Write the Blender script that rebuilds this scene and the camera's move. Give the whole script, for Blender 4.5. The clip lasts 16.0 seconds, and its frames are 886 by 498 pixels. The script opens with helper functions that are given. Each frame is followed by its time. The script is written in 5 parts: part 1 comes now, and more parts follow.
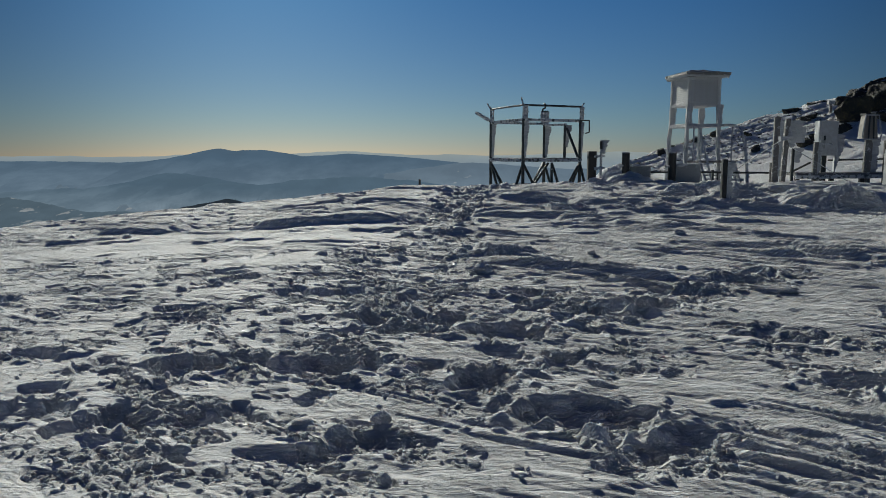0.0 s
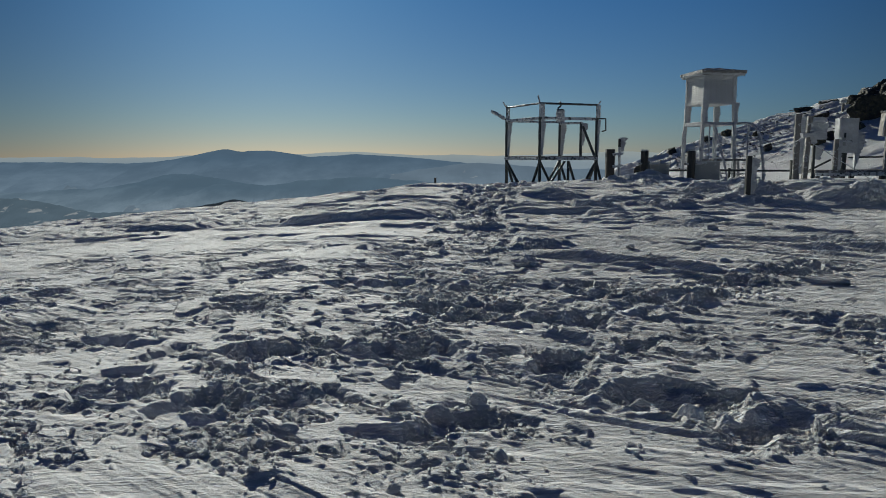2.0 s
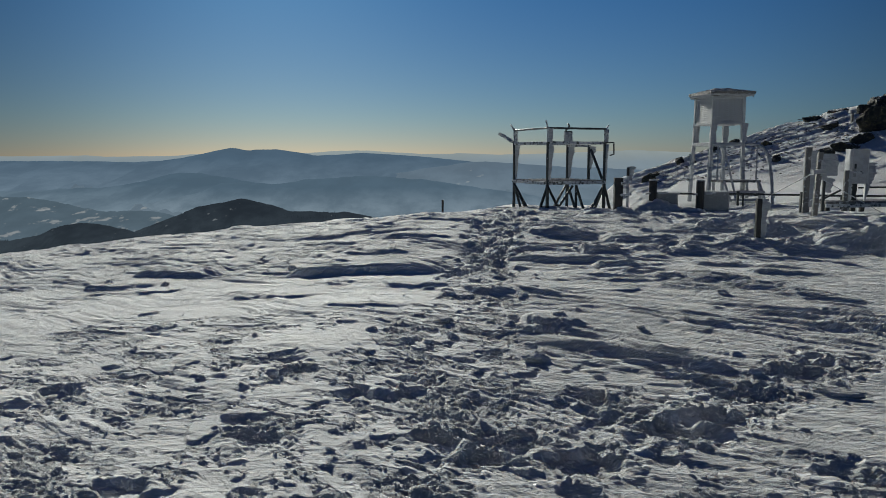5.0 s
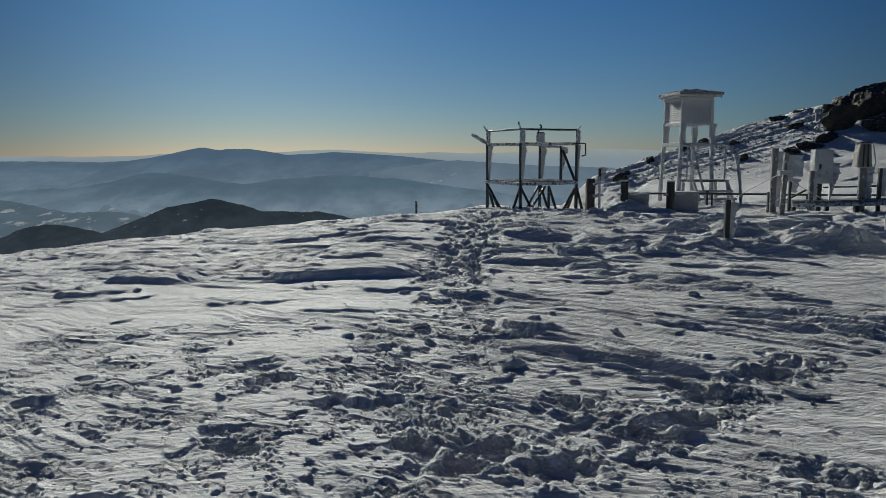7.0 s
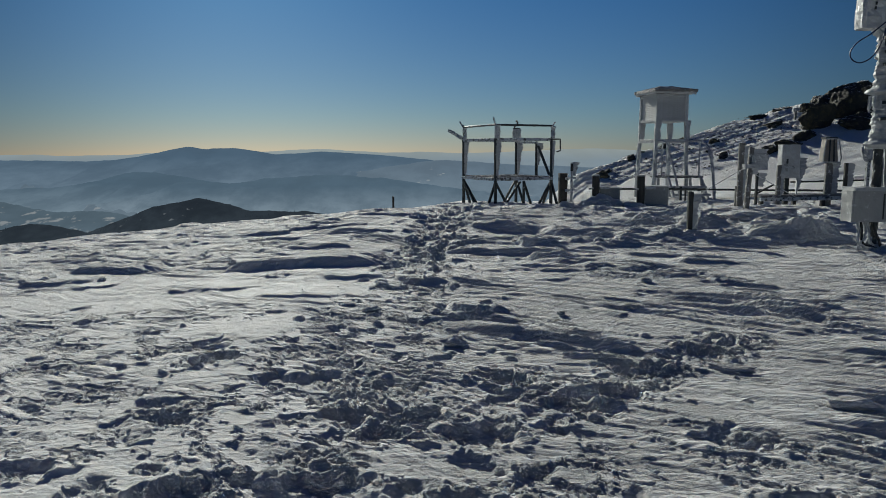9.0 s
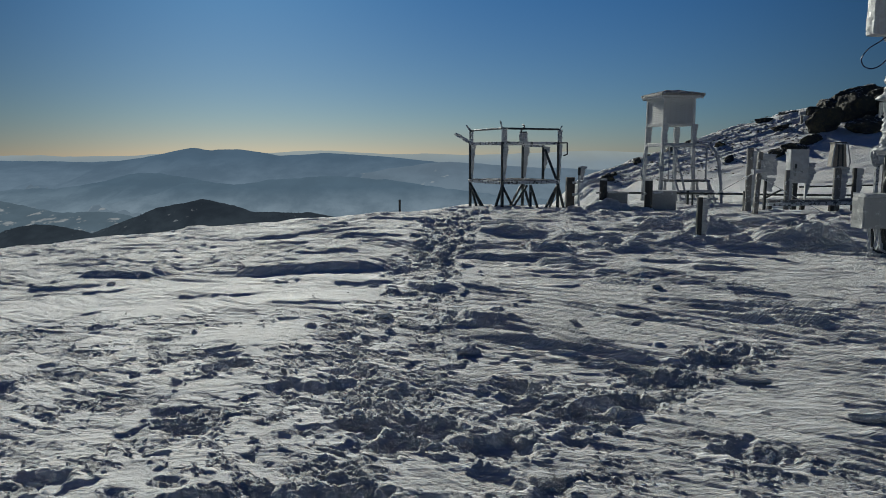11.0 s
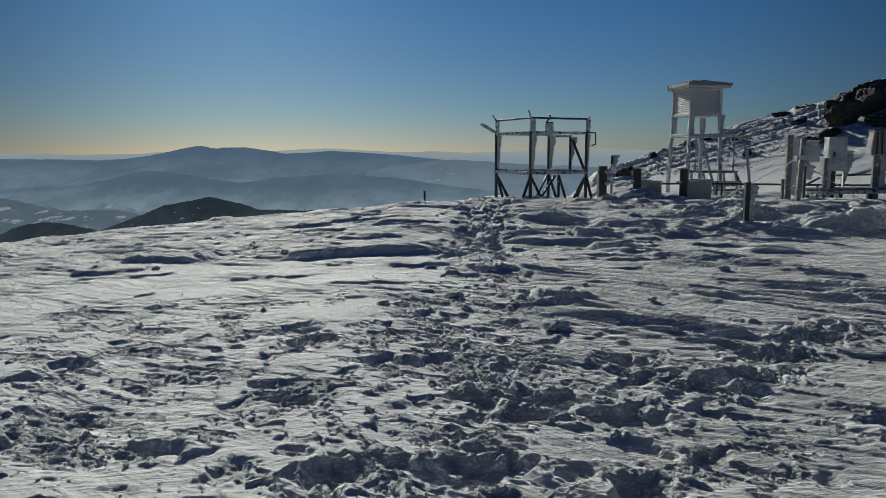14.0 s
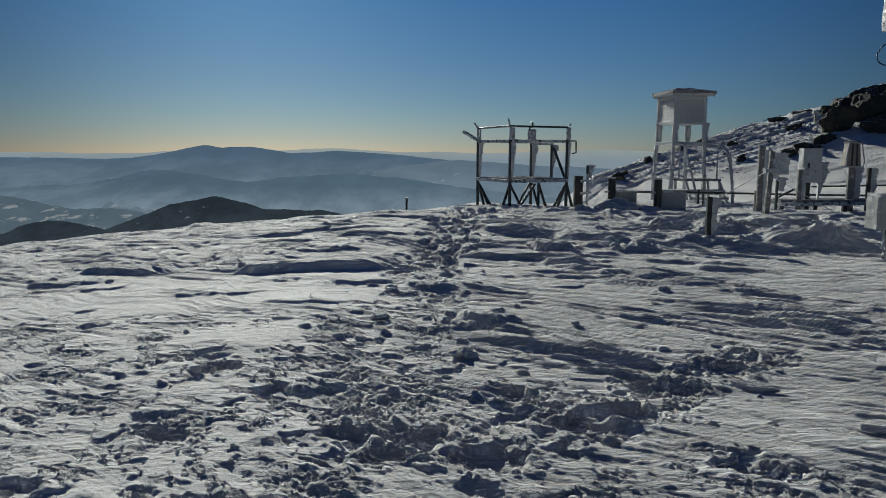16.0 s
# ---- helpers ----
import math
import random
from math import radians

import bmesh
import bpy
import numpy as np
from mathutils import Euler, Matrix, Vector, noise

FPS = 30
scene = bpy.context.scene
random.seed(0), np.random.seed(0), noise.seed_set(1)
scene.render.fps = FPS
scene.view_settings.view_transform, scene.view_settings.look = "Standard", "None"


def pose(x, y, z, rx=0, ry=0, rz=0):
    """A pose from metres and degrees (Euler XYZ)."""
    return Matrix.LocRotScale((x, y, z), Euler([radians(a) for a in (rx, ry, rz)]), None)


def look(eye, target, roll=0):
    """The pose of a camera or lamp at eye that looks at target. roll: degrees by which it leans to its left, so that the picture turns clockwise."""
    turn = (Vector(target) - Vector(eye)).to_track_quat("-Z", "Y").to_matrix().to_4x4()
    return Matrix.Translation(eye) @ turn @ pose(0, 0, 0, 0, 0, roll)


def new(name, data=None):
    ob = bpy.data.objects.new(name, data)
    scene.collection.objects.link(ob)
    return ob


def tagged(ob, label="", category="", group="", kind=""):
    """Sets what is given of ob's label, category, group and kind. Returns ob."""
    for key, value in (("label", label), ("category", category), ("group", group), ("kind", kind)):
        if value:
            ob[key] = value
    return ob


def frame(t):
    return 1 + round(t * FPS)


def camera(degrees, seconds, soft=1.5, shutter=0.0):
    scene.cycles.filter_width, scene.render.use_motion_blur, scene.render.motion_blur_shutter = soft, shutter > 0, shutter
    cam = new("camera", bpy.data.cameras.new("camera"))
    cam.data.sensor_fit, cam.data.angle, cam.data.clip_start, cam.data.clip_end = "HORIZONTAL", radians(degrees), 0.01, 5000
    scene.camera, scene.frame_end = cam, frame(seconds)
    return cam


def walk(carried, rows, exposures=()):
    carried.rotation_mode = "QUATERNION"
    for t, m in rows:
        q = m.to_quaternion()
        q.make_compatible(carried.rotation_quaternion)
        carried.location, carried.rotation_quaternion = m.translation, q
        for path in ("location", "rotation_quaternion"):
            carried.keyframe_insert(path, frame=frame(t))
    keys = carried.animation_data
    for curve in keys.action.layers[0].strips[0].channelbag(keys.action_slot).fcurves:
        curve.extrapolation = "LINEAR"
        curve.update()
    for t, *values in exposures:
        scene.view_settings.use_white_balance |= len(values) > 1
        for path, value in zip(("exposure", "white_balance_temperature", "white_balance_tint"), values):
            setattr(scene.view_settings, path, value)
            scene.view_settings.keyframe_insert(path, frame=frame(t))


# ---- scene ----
cam = camera(62.8, 16.0, soft=0.9)
PATH = [
    (0, (0.026, -0.027, 0.725), (0.029, 1.957, 0.472), -0.0),
    (0.5, (-0.039, 0.002, 0.705), (-0.041, 1.986, 0.454), -0.1),
    (1, (-0.151, -0.015, 0.726), (-0.159, 1.969, 0.473), -0.1),
    (1.5, (-0.2, -0.011, 0.745), (-0.212, 1.973, 0.493), -0.1),
    (2, (-0.198, -0.051, 0.684), (-0.212, 1.933, 0.432), -0.1),
    (2.5, (-0.207, -0.032, 0.75), (-0.227, 1.952, 0.498), -0.1),
    (3, (-0.18, 0.042, 0.751), (-0.203, 2.026, 0.498), -0.1),
    (3.5, (-0.187, 0.078, 0.822), (-0.215, 2.062, 0.57), -0.2),
    (4, (-0.17, 0.097, 0.974), (-0.2, 2.081, 0.72), -0.1),
    (4.5, (-0.212, 0.057, 1.185), (-0.244, 2.04, 0.93), -0.1),
    (7, (-0.238, 0.012, 1.285), (-0.196, 1.995, 1.026), -0.3),
    (7.5, (-0.272, 0.01, 1.255), (-0.186, 1.991, 0.995), -0.4),
    (8, (-0.213, -0.014, 1.25), (-0.131, 1.967, 0.989), -0.3),
    (8.5, (-0.073, -0.063, 1.21), (0.006, 1.918, 0.949), -0.3),
    (9, (0.025, -0.109, 1.19), (0.1, 1.873, 0.93), -0.2),
    (11.5, (-0.086, -0.072, 1.231), (-0.024, 1.911, 0.976), -0.1),
    (12, (-0.219, -0.002, 1.182), (-0.158, 1.98, 0.926), -0.2),
    (12.5, (-0.364, 0.083, 1.131), (-0.306, 2.065, 0.872), -0.1),
    (13, (-0.459, 0.136, 1.048), (-0.403, 2.118, 0.788), -0.1),
    (13.5, (-0.488, 0.085, 1.035), (-0.436, 2.067, 0.775), -0.1),
    (14, (-0.501, 0.059, 1.06), (-0.451, 2.041, 0.799), -0.1),
    (14.5, (-0.478, 0.029, 1.082), (-0.433, 2.011, 0.822), -0.0),
    (15, (-0.485, -0.003, 1.116), (-0.444, 1.98, 0.856), -0.0),
    (15.5, (-0.36, 0.03, 1.196), (-0.323, 2.012, 0.935), -0.2),
    (16, (0.053, 0.05, 1.216), (0.089, 2.033, 0.956), 0.2),
]
walk(cam, [(t, look(eye, target, roll)) for t, eye, target, roll in PATH])

# ---------------------------------------------------------------- world and sun
SUN_AZ, SUN_EL = -14.5, 20.0            # degrees: left of straight ahead (+y), above the horizon
world = bpy.data.worlds.new("winter_sky")
scene.world = world
world.use_nodes = True
wn, wl = world.node_tree.nodes, world.node_tree.links
sky = wn.new("ShaderNodeTexSky")
sky.sky_type = "NISHITA"
sky.sun_disc = False
sky.sun_elevation = radians(SUN_EL)
sky.sun_rotation = radians(SUN_AZ)
sky.altitude = 1900.0
sky.air_density, sky.dust_density, sky.ozone_density = 1.0, 0.9, 4.0
wn["Background"].inputs["Strength"].default_value = 0.031
# deep violet blue overhead, blue lower down, a paler and warmer haze low down
where = wn.new("ShaderNodeTexCoord")
split = wn.new("ShaderNodeSeparateXYZ")
wl.new(where.outputs["Generated"], split.inputs[0])
haze = wn.new("ShaderNodeValToRGB")
wl.new(split.outputs["Z"], haze.inputs["Fac"])
for e, (at, c) in zip([haze.color_ramp.elements[0], haze.color_ramp.elements[1], haze.color_ramp.elements.new(0.05), haze.color_ramp.elements.new(0.28), haze.color_ramp.elements.new(0.55)],
                      [(0.0, (0.80, 0.85, 0.94, 1)), (0.17, (0.35, 0.88, 1.23, 1)), (0.05, (0.69, 0.88, 0.99, 1)), (0.28, (0.31, 0.86, 1.27, 1)), (0.55, (0.62, 0.80, 1.8, 1))]):
    e.position, e.color = at, c
tint = wn.new("ShaderNodeMix")
tint.data_type, tint.blend_type = "RGBA", "MULTIPLY"
tint.inputs[0].default_value = 1.0
wl.new(sky.outputs["Color"], tint.inputs[6])
wl.new(haze.outputs["Color"], tint.inputs[7])
# haze glow and lens falloff painted into the sky, centred near straight ahead
near_view_axis = wn.new("ShaderNodeVectorMath")
near_view_axis.operation = "DOT_PRODUCT"
wl.new(where.outputs["Generated"], near_view_axis.inputs[0])
near_view_axis.inputs[1].default_value = (math.sin(radians(1)) * math.cos(radians(10)), math.cos(radians(1)) * math.cos(radians(10)), math.sin(radians(10)))
centre_lift = wn.new("ShaderNodeMapRange")
centre_lift.interpolation_type = "SMOOTHSTEP"
for key, v in (("From Min", 0.80), ("From Max", 0.995), ("To Min", 0.62), ("To Max", 1.07)):
    centre_lift.inputs[key].default_value = v
wl.new(near_view_axis.outputs["Value"], centre_lift.inputs["Value"])
glow = wn.new("ShaderNodeVectorMath")
glow.operation = "SCALE"
wl.new(tint.outputs[2], glow.inputs[0])
wl.new(centre_lift.outputs["Result"], glow.inputs["Scale"])
wl.new(glow.outputs[0], wn["Background"].inputs["Color"])

sun = new("sun", bpy.data.lights.new("sun", "SUN"))
sun.data.energy, sun.data.angle, sun.data.color = 5.1, radians(0.53), (0.955, 0.96, 0.85)
sdir = Vector((math.sin(radians(SUN_AZ)) * math.cos(radians(SUN_EL)), math.cos(radians(SUN_AZ)) * math.cos(radians(SUN_EL)), math.sin(radians(SUN_EL))))
sun.matrix_world = look(sdir * 50, (0, 0, 0))


# ---------------------------------------------------------------- materials
class Nodes:
    """A small wrapper round a material's node tree."""

    def __init__(self, name):
        self.mat = bpy.data.materials.new(name)
        self.mat.use_nodes = True
        self.n, self.l = self.mat.node_tree.nodes, self.mat.node_tree.links
        self.bsdf = self.n["Principled BSDF"]
        self.out = self.n["Material Output"]
        self.geo = self.n.new("ShaderNodeNewGeometry")
        self.co = self.n.new("ShaderNodeTexCoord")

    def put(self, socket, value):
        if hasattr(value, "is_output"):
            self.l.new(value, socket)
        else:
            socket.default_value = value
        return socket

    def mapped(self, scale, turn=0.0, world=False):
        node = self.n.new("ShaderNodeMapping")
        self.l.new(self.geo.outputs["Position"] if world else self.co.outputs["Object"], node.inputs["Vector"])
        node.inputs["Scale"].default_value = scale
        node.inputs["Rotation"].default_value = (0, 0, turn)
        return node.outputs["Vector"]

    def noise(self, scale, detail=4.0, rough=0.55, vector=None):
        node = self.n.new("ShaderNodeTexNoise")
        node.inputs["Scale"].default_value = scale
        node.inputs["Detail"].default_value = detail
        node.inputs["Roughness"].default_value = rough
        self.l.new(vector if vector is not None else self.co.outputs["Object"], node.inputs["Vector"])
        return node.outputs["Fac"]

    def math(self, op, a, b=0.0):
        node = self.n.new("ShaderNodeMath")
        node.operation = op
        self.put(node.inputs[0], a)
        self.put(node.inputs[1], b)
        return node.outputs[0]

    def ramp(self, fac, stops):
        node = self.n.new("ShaderNodeValToRGB")
        self.l.new(fac, node.inputs["Fac"])
        el = node.color_ramp.elements
        while len(el) < len(stops):
            el.new(0.5)
        for e, (p, c) in zip(el, stops):
            e.position = p
            e.color = (*c, 1) if len(c) == 3 else c
        return node.outputs["Color"]

    def step(self, fac, lo, hi):
        node = self.n.new("ShaderNodeMapRange")
        node.inputs["From Min"].default_value, node.inputs["From Max"].default_value = lo, hi
        self.l.new(fac, node.inputs["Value"])
        return node.outputs["Result"]

    def mix(self, fac, a, b):
        node = self.n.new("ShaderNodeMix")
        node.data_type = "RGBA"
        self.put(node.inputs[0], fac)
        for socket, v in ((node.inputs[6], a), (node.inputs[7], b)):
            self.put(socket, (*v, 1) if isinstance(v, tuple) and len(v) == 3 else v)
        return node.outputs[2]

    def bump(self, height, strength, distance, after=None):
        node = self.n.new("ShaderNodeBump")
        node.inputs["Strength"].default_value, node.inputs["Distance"].default_value = strength, distance
        self.l.new(height, node.inputs["Height"])
        if after is not None:
            self.l.new(after, node.inputs["Normal"])
        return node.outputs["Normal"]

    def done(self, color=None, rough=None, normal=None, metal=None, spec=None):
        for key, v in (("Base Color", color), ("Roughness", rough), ("Normal", normal), ("Metallic", metal), ("Specular IOR Level", spec)):
            if v is not None:
                self.put(self.bsdf.inputs[key], (*v, 1) if isinstance(v, tuple) and len(v) == 3 else v)
        return self.mat


WIND = radians(-34.0)                   # the way that the wind has combed the snow


def snow_material():
    s = Nodes("wind_packed_snow")
    here = s.geo.outputs["Position"]
    streak = s.noise(1.0, 6, 0.65, s.mapped((1.3, 22.0, 6.0), -WIND, True))
    grain, crust, ice = s.noise(240.0, 3, 0.7, here), s.noise(9.0, 5, 0.6, here), s.noise(34.0, 3, 0.6, here)
    crumb, lump = s.noise(80.0, 5, 0.75, here), s.noise(26.0, 6, 0.75, here)
    mark = s.n.new("ShaderNodeAttribute")
    mark.attribute_name = "broken"
    loose = mark.outputs["Fac"]
    col = s.mix(crust, (0.66, 0.67, 0.69), (0.77, 0.77, 0.76))
    col = s.mix(s.math("MULTIPLY", s.step(streak, 0.45, 0.7), 0.25), col, (0.58, 0.60, 0.64))
    rough = s.math("SUBTRACT", 0.88, s.math("MULTIPLY", s.step(ice, 0.66, 0.74), 0.62))
    height = s.math("MULTIPLY", s.math("ADD", s.math("MULTIPLY", crumb, 0.45), lump), s.math("ADD", 0.22, s.math("MULTIPLY", loose, 0.78)))
    comb = s.noise(1.0, 3, 0.6, s.mapped((3.0, 55.0, 14.0), -WIND, True))
    wind = s.n.new("ShaderNodeAttribute")
    wind.attribute_name = "combed"
    lines = s.math("ADD", comb, s.step(streak, 0.44, 0.60))
    n1 = s.bump(s.math("MULTIPLY", lines, wind.outputs["Fac"]), 1.0, 0.021)
    n2 = s.bump(crust, 0.4, 0.012, n1)
    n3 = s.bump(height, 1.0, 0.035, n2)
    n4 = s.bump(grain, 0.5, 0.0028, n3)
    s.bsdf.inputs["Subsurface Weight"].default_value = 0.45   # light seeps through thin lips and crumbs
    s.bsdf.inputs["Subsurface Radius"].default_value = (0.8, 0.9, 1.0)
    s.bsdf.inputs["Subsurface Scale"].default_value = 0.005
    s.bsdf.inputs["Coat Weight"].default_value = 0.03     # a thin glaze of ice on the crust
    s.bsdf.inputs["Coat Roughness"].default_value = 0.6
    s.l.new(n4, s.bsdf.inputs["Coat Normal"])
    return s.done(col, rough, n4, spec=0.3)


def painted_haze_material(name, low, high, z0, z1, snow, patch, scale, glow=0.85, dark=0.12):
    """Distance seen through miles of air: its own faint ground colour, and the air's scattered light painted in as
    emission by height.
    """
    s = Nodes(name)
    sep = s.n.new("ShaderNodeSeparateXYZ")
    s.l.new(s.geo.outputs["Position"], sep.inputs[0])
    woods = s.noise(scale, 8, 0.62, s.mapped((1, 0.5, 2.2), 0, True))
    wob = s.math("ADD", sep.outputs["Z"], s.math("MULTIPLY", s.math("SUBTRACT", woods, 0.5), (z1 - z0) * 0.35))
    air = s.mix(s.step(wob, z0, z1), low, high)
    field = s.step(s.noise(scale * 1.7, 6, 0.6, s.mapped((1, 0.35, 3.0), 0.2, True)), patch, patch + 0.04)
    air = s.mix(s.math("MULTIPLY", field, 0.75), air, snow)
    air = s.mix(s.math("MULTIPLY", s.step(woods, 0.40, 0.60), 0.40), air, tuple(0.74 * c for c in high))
    # the painted haze colour glows by itself, whatever light falls on the ground
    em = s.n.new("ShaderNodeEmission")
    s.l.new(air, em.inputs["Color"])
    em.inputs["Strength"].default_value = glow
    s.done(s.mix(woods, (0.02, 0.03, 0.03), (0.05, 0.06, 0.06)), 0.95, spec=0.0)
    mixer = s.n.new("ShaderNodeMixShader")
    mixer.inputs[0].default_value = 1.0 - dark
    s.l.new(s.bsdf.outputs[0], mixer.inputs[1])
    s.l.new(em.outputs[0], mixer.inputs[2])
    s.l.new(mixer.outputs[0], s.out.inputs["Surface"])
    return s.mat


def rime_material():
    s = Nodes("rime_ice")
    a, b, c = s.noise(9, 5, 0.6), s.noise(60, 4, 0.7), s.noise(1.0, 5, 0.6, s.mapped((8, 8, 45)))
    col = s.mix(a, (0.30, 0.32, 0.34), (0.45, 0.465, 0.48))
    col = s.mix(s.math("MULTIPLY", s.step(c, 0.52, 0.72), 0.5), col, (0.20, 0.215, 0.23))
    return s.done(col, 0.6, s.bump(b, 0.6, 0.006, s.bump(c, 0.5, 0.015)), spec=0.4)


def frosted_material(name, base, frost, amount):
    """Paint or wood with frost clinging in patches."""
    s = Nodes(name)
    a, b = s.noise(14, 6, 0.65), s.noise(90, 4, 0.7)
    mask = s.step(a, amount, amount + 0.12)
    tone = s.mix(b, base, tuple(1.5 * v for v in base))
    return s.done(s.mix(mask, tone, frost), s.math("ADD", 0.5, s.math("MULTIPLY", mask, 0.25)), s.bump(b, 0.4, 0.004, s.bump(a, 0.4, 0.01)))


def rock_material():
    s = Nodes("dark_lichened_rock")
    sep = s.n.new("ShaderNodeSeparateXYZ")
    s.l.new(s.geo.outputs["Normal"], sep.inputs[0])
    a, b, c = s.noise(1.3, 6, 0.6), s.noise(7, 6, 0.65), s.noise(28, 5, 0.7)
    col = s.mix(s.step(a, 0.4, 0.62), (0.03, 0.029, 0.028), (0.06, 0.055, 0.034))
    col = s.mix(s.step(b, 0.52, 0.66), col, (0.085, 0.078, 0.036))
    lie = s.step(s.math("ADD", sep.outputs["Z"], s.math("MULTIPLY", s.math("SUBTRACT", b, 0.5), 1.0)), 0.9, 1.02)
    col = s.mix(lie, col, (0.84, 0.86, 0.89))
    return s.done(col, 0.85, s.bump(c, 0.6, 0.03, s.bump(b, 0.7, 0.12)))


def plain_material(name, base, rough=0.5, metal=0.0, vary=0.25):
    s = Nodes(name)
    a, b = s.noise(6, 5, 0.6), s.noise(70, 4, 0.7)
    lo, hi = tuple(v * (1 - vary) for v in base), tuple(min(1, v * (1 + vary)) for v in base)
    return s.done(s.mix(a, lo, hi), s.math("ADD", rough - 0.1, s.math("MULTIPLY", b, 0.2)), s.bump(b, 0.25, 0.002), metal)


SNOW = snow_material()
RIME = rime_material()
DARK_STEEL = frosted_material("dark_painted_steel", (0.018, 0.022, 0.022), (0.70, 0.73, 0.77), 0.66)
BLACK_STEEL = frosted_material("bare_dark_steel", (0.014, 0.017, 0.018), (0.60, 0.63, 0.66), 0.80)
FROSTED_STEEL = frosted_material("frosted_steel", (0.03, 0.034, 0.034), (0.45, 0.48, 0.51), 0.40)
DARK_WOOD = frosted_material("dark_weathered_wood", (0.022, 0.019, 0.016), (0.72, 0.75, 0.78), 0.68)
GREY_WOOD = frosted_material("grey_frosted_wood", (0.11, 0.105, 0.10), (0.48, 0.50, 0.52), 0.54)
WHITE_PAINT = frosted_material("frosted_white_paint", (0.30, 0.31, 0.315), (0.42, 0.44, 0.46), 0.46)
GREY_BOX = frosted_material("grey_painted_box", (0.22, 0.23, 0.23), (0.48, 0.50, 0.53), 0.58)
BLACK_RUBBER = plain_material("black_rubber", (0.012, 0.012, 0.013), 0.45)
BLUE_CABLE = plain_material("dark_blue_cable", (0.008, 0.02, 0.07), 0.6)
WARM_PANEL = plain_material("pale_ribbed_panel", (0.20, 0.175, 0.15), 0.6)
ROCK = rock_material()


# ---------------------------------------------------------------- mesh helpers
def thing(name, m, label, category, group=""):
    ob = new(name)
    ob.empty_display_size = 0.1
    ob.matrix_basis = m
    return tagged(ob, label, category, group)


def part(name, bm, material, parent=None, label="", smooth=False):
    me = bpy.data.meshes.new(name)
    bmesh.ops.recalc_face_normals(bm, faces=bm.faces[:])
    bm.to_mesh(me)
    bm.free()
    me.materials.append(material)
    if smooth:
        me.polygons.foreach_set("use_smooth", [True] * len(me.polygons))
    ob = new(name, me)
    ob.parent = parent
    return tagged(ob, label)


def axes(d, up=None):
    d = Vector(d).normalized()
    up = Vector(up) if up is not None else (Vector((0, 0, 1)) if abs(d.z) < 0.9 else Vector((0, 1, 0)))
    side = d.cross(up).normalized()
    return d, side, side.cross(d).normalized()


def beam(bm, p0, p1, w, h, up=None, bevel=0.08):
    """A squared bar from p0 to p1 with chamfered edges; w sideways, h along up."""
    p0, p1 = Vector(p0), Vector(p1)
    d, s, u = axes(p1 - p0, up)
    c = bevel * min(w, h)
    ring = [(-w / 2 + c, -h / 2), (w / 2 - c, -h / 2), (w / 2, -h / 2 + c), (w / 2, h / 2 - c), (w / 2 - c, h / 2), (-w / 2 + c, h / 2), (-w / 2, h / 2 - c), (-w / 2, -h / 2 + c)]
    ends = [[bm.verts.new(p + s * a + u * b) for a, b in ring] for p in (p0, p1)]
    for i in range(8):
        bm.faces.new((ends[0][i], ends[0][(i + 1) % 8], ends[1][(i + 1) % 8], ends[1][i]))
    bm.faces.new(ends[0][::-1])
    bm.faces.new(ends[1])
    return bm


def block(bm, lo, hi, bevel=0.01):
    lo, hi = Vector(lo), Vector(hi)
    mid = (lo + hi) / 2
    return beam(bm, (mid.x, mid.y, lo.z), (mid.x, mid.y, hi.z), hi.x - lo.x, hi.y - lo.y, (0, 1, 0), bevel / max(1e-4, min(hi.x - lo.x, hi.y - lo.y)))


def tube(bm, pts, r, n=8, wobble=0.0, seed=0):
    """A round bar along a line of points; wobble roughens it with frost."""
    pts = [Vector(p) for p in pts]
    rings = []
    ref = None
    for i, p in enumerate(pts):
        d = (pts[min(i + 1, len(pts) - 1)] - pts[max(i - 1, 0)]).normalized()
        if ref is None:
            ref = axes(d)[1]
        s = (ref - d * ref.dot(d)).normalized()
        ref = s
        u = d.cross(s)
        ring = []
        for k in range(n):
            a = 2 * math.pi * k / n
            q = s * math.cos(a) + u * math.sin(a)
            rr = r * (1 + wobble * noise.noise(p * 23 + q * 1.7 + Vector((seed, 0, 0))))
            ring.append(bm.verts.new(p + q * rr))
        rings.append(ring)
    for a, b in zip(rings, rings[1:]):
        for k in range(n):
            bm.faces.new((a[k], a[(k + 1) % n], b[(k + 1) % n], b[k]))
    bm.faces.new(rings[0][::-1])
    bm.faces.new(rings[-1])
    return bm


def along(pts, step):
    """Points every step metres on a polyline."""
    out = []
    for a, b in zip(pts, pts[1:]):
        a, b = Vector(a), Vector(b)
        k = max(1, round((b - a).length / step))
        out += [a.lerp(b, i / k) for i in range(k)]
    return out + [Vector(pts[-1])]


def flowing(pts, n=6):
    """A smooth line through the points."""
    pts = [Vector(p) for p in pts]
    out = []
    for i in range(len(pts) - 1):
        a, b, c, d = pts[max(i - 1, 0)], pts[i], pts[i + 1], pts[min(i + 2, len(pts) - 1)]
        for k in range(n):
            t = k / n
            out.append(0.5 * (2 * b + (c - a) * t + (2 * a - 5 * b + 4 * c - d) * t * t + (3 * b - a - 3 * c + d) * t * t * t))
    return out + [pts[-1]]


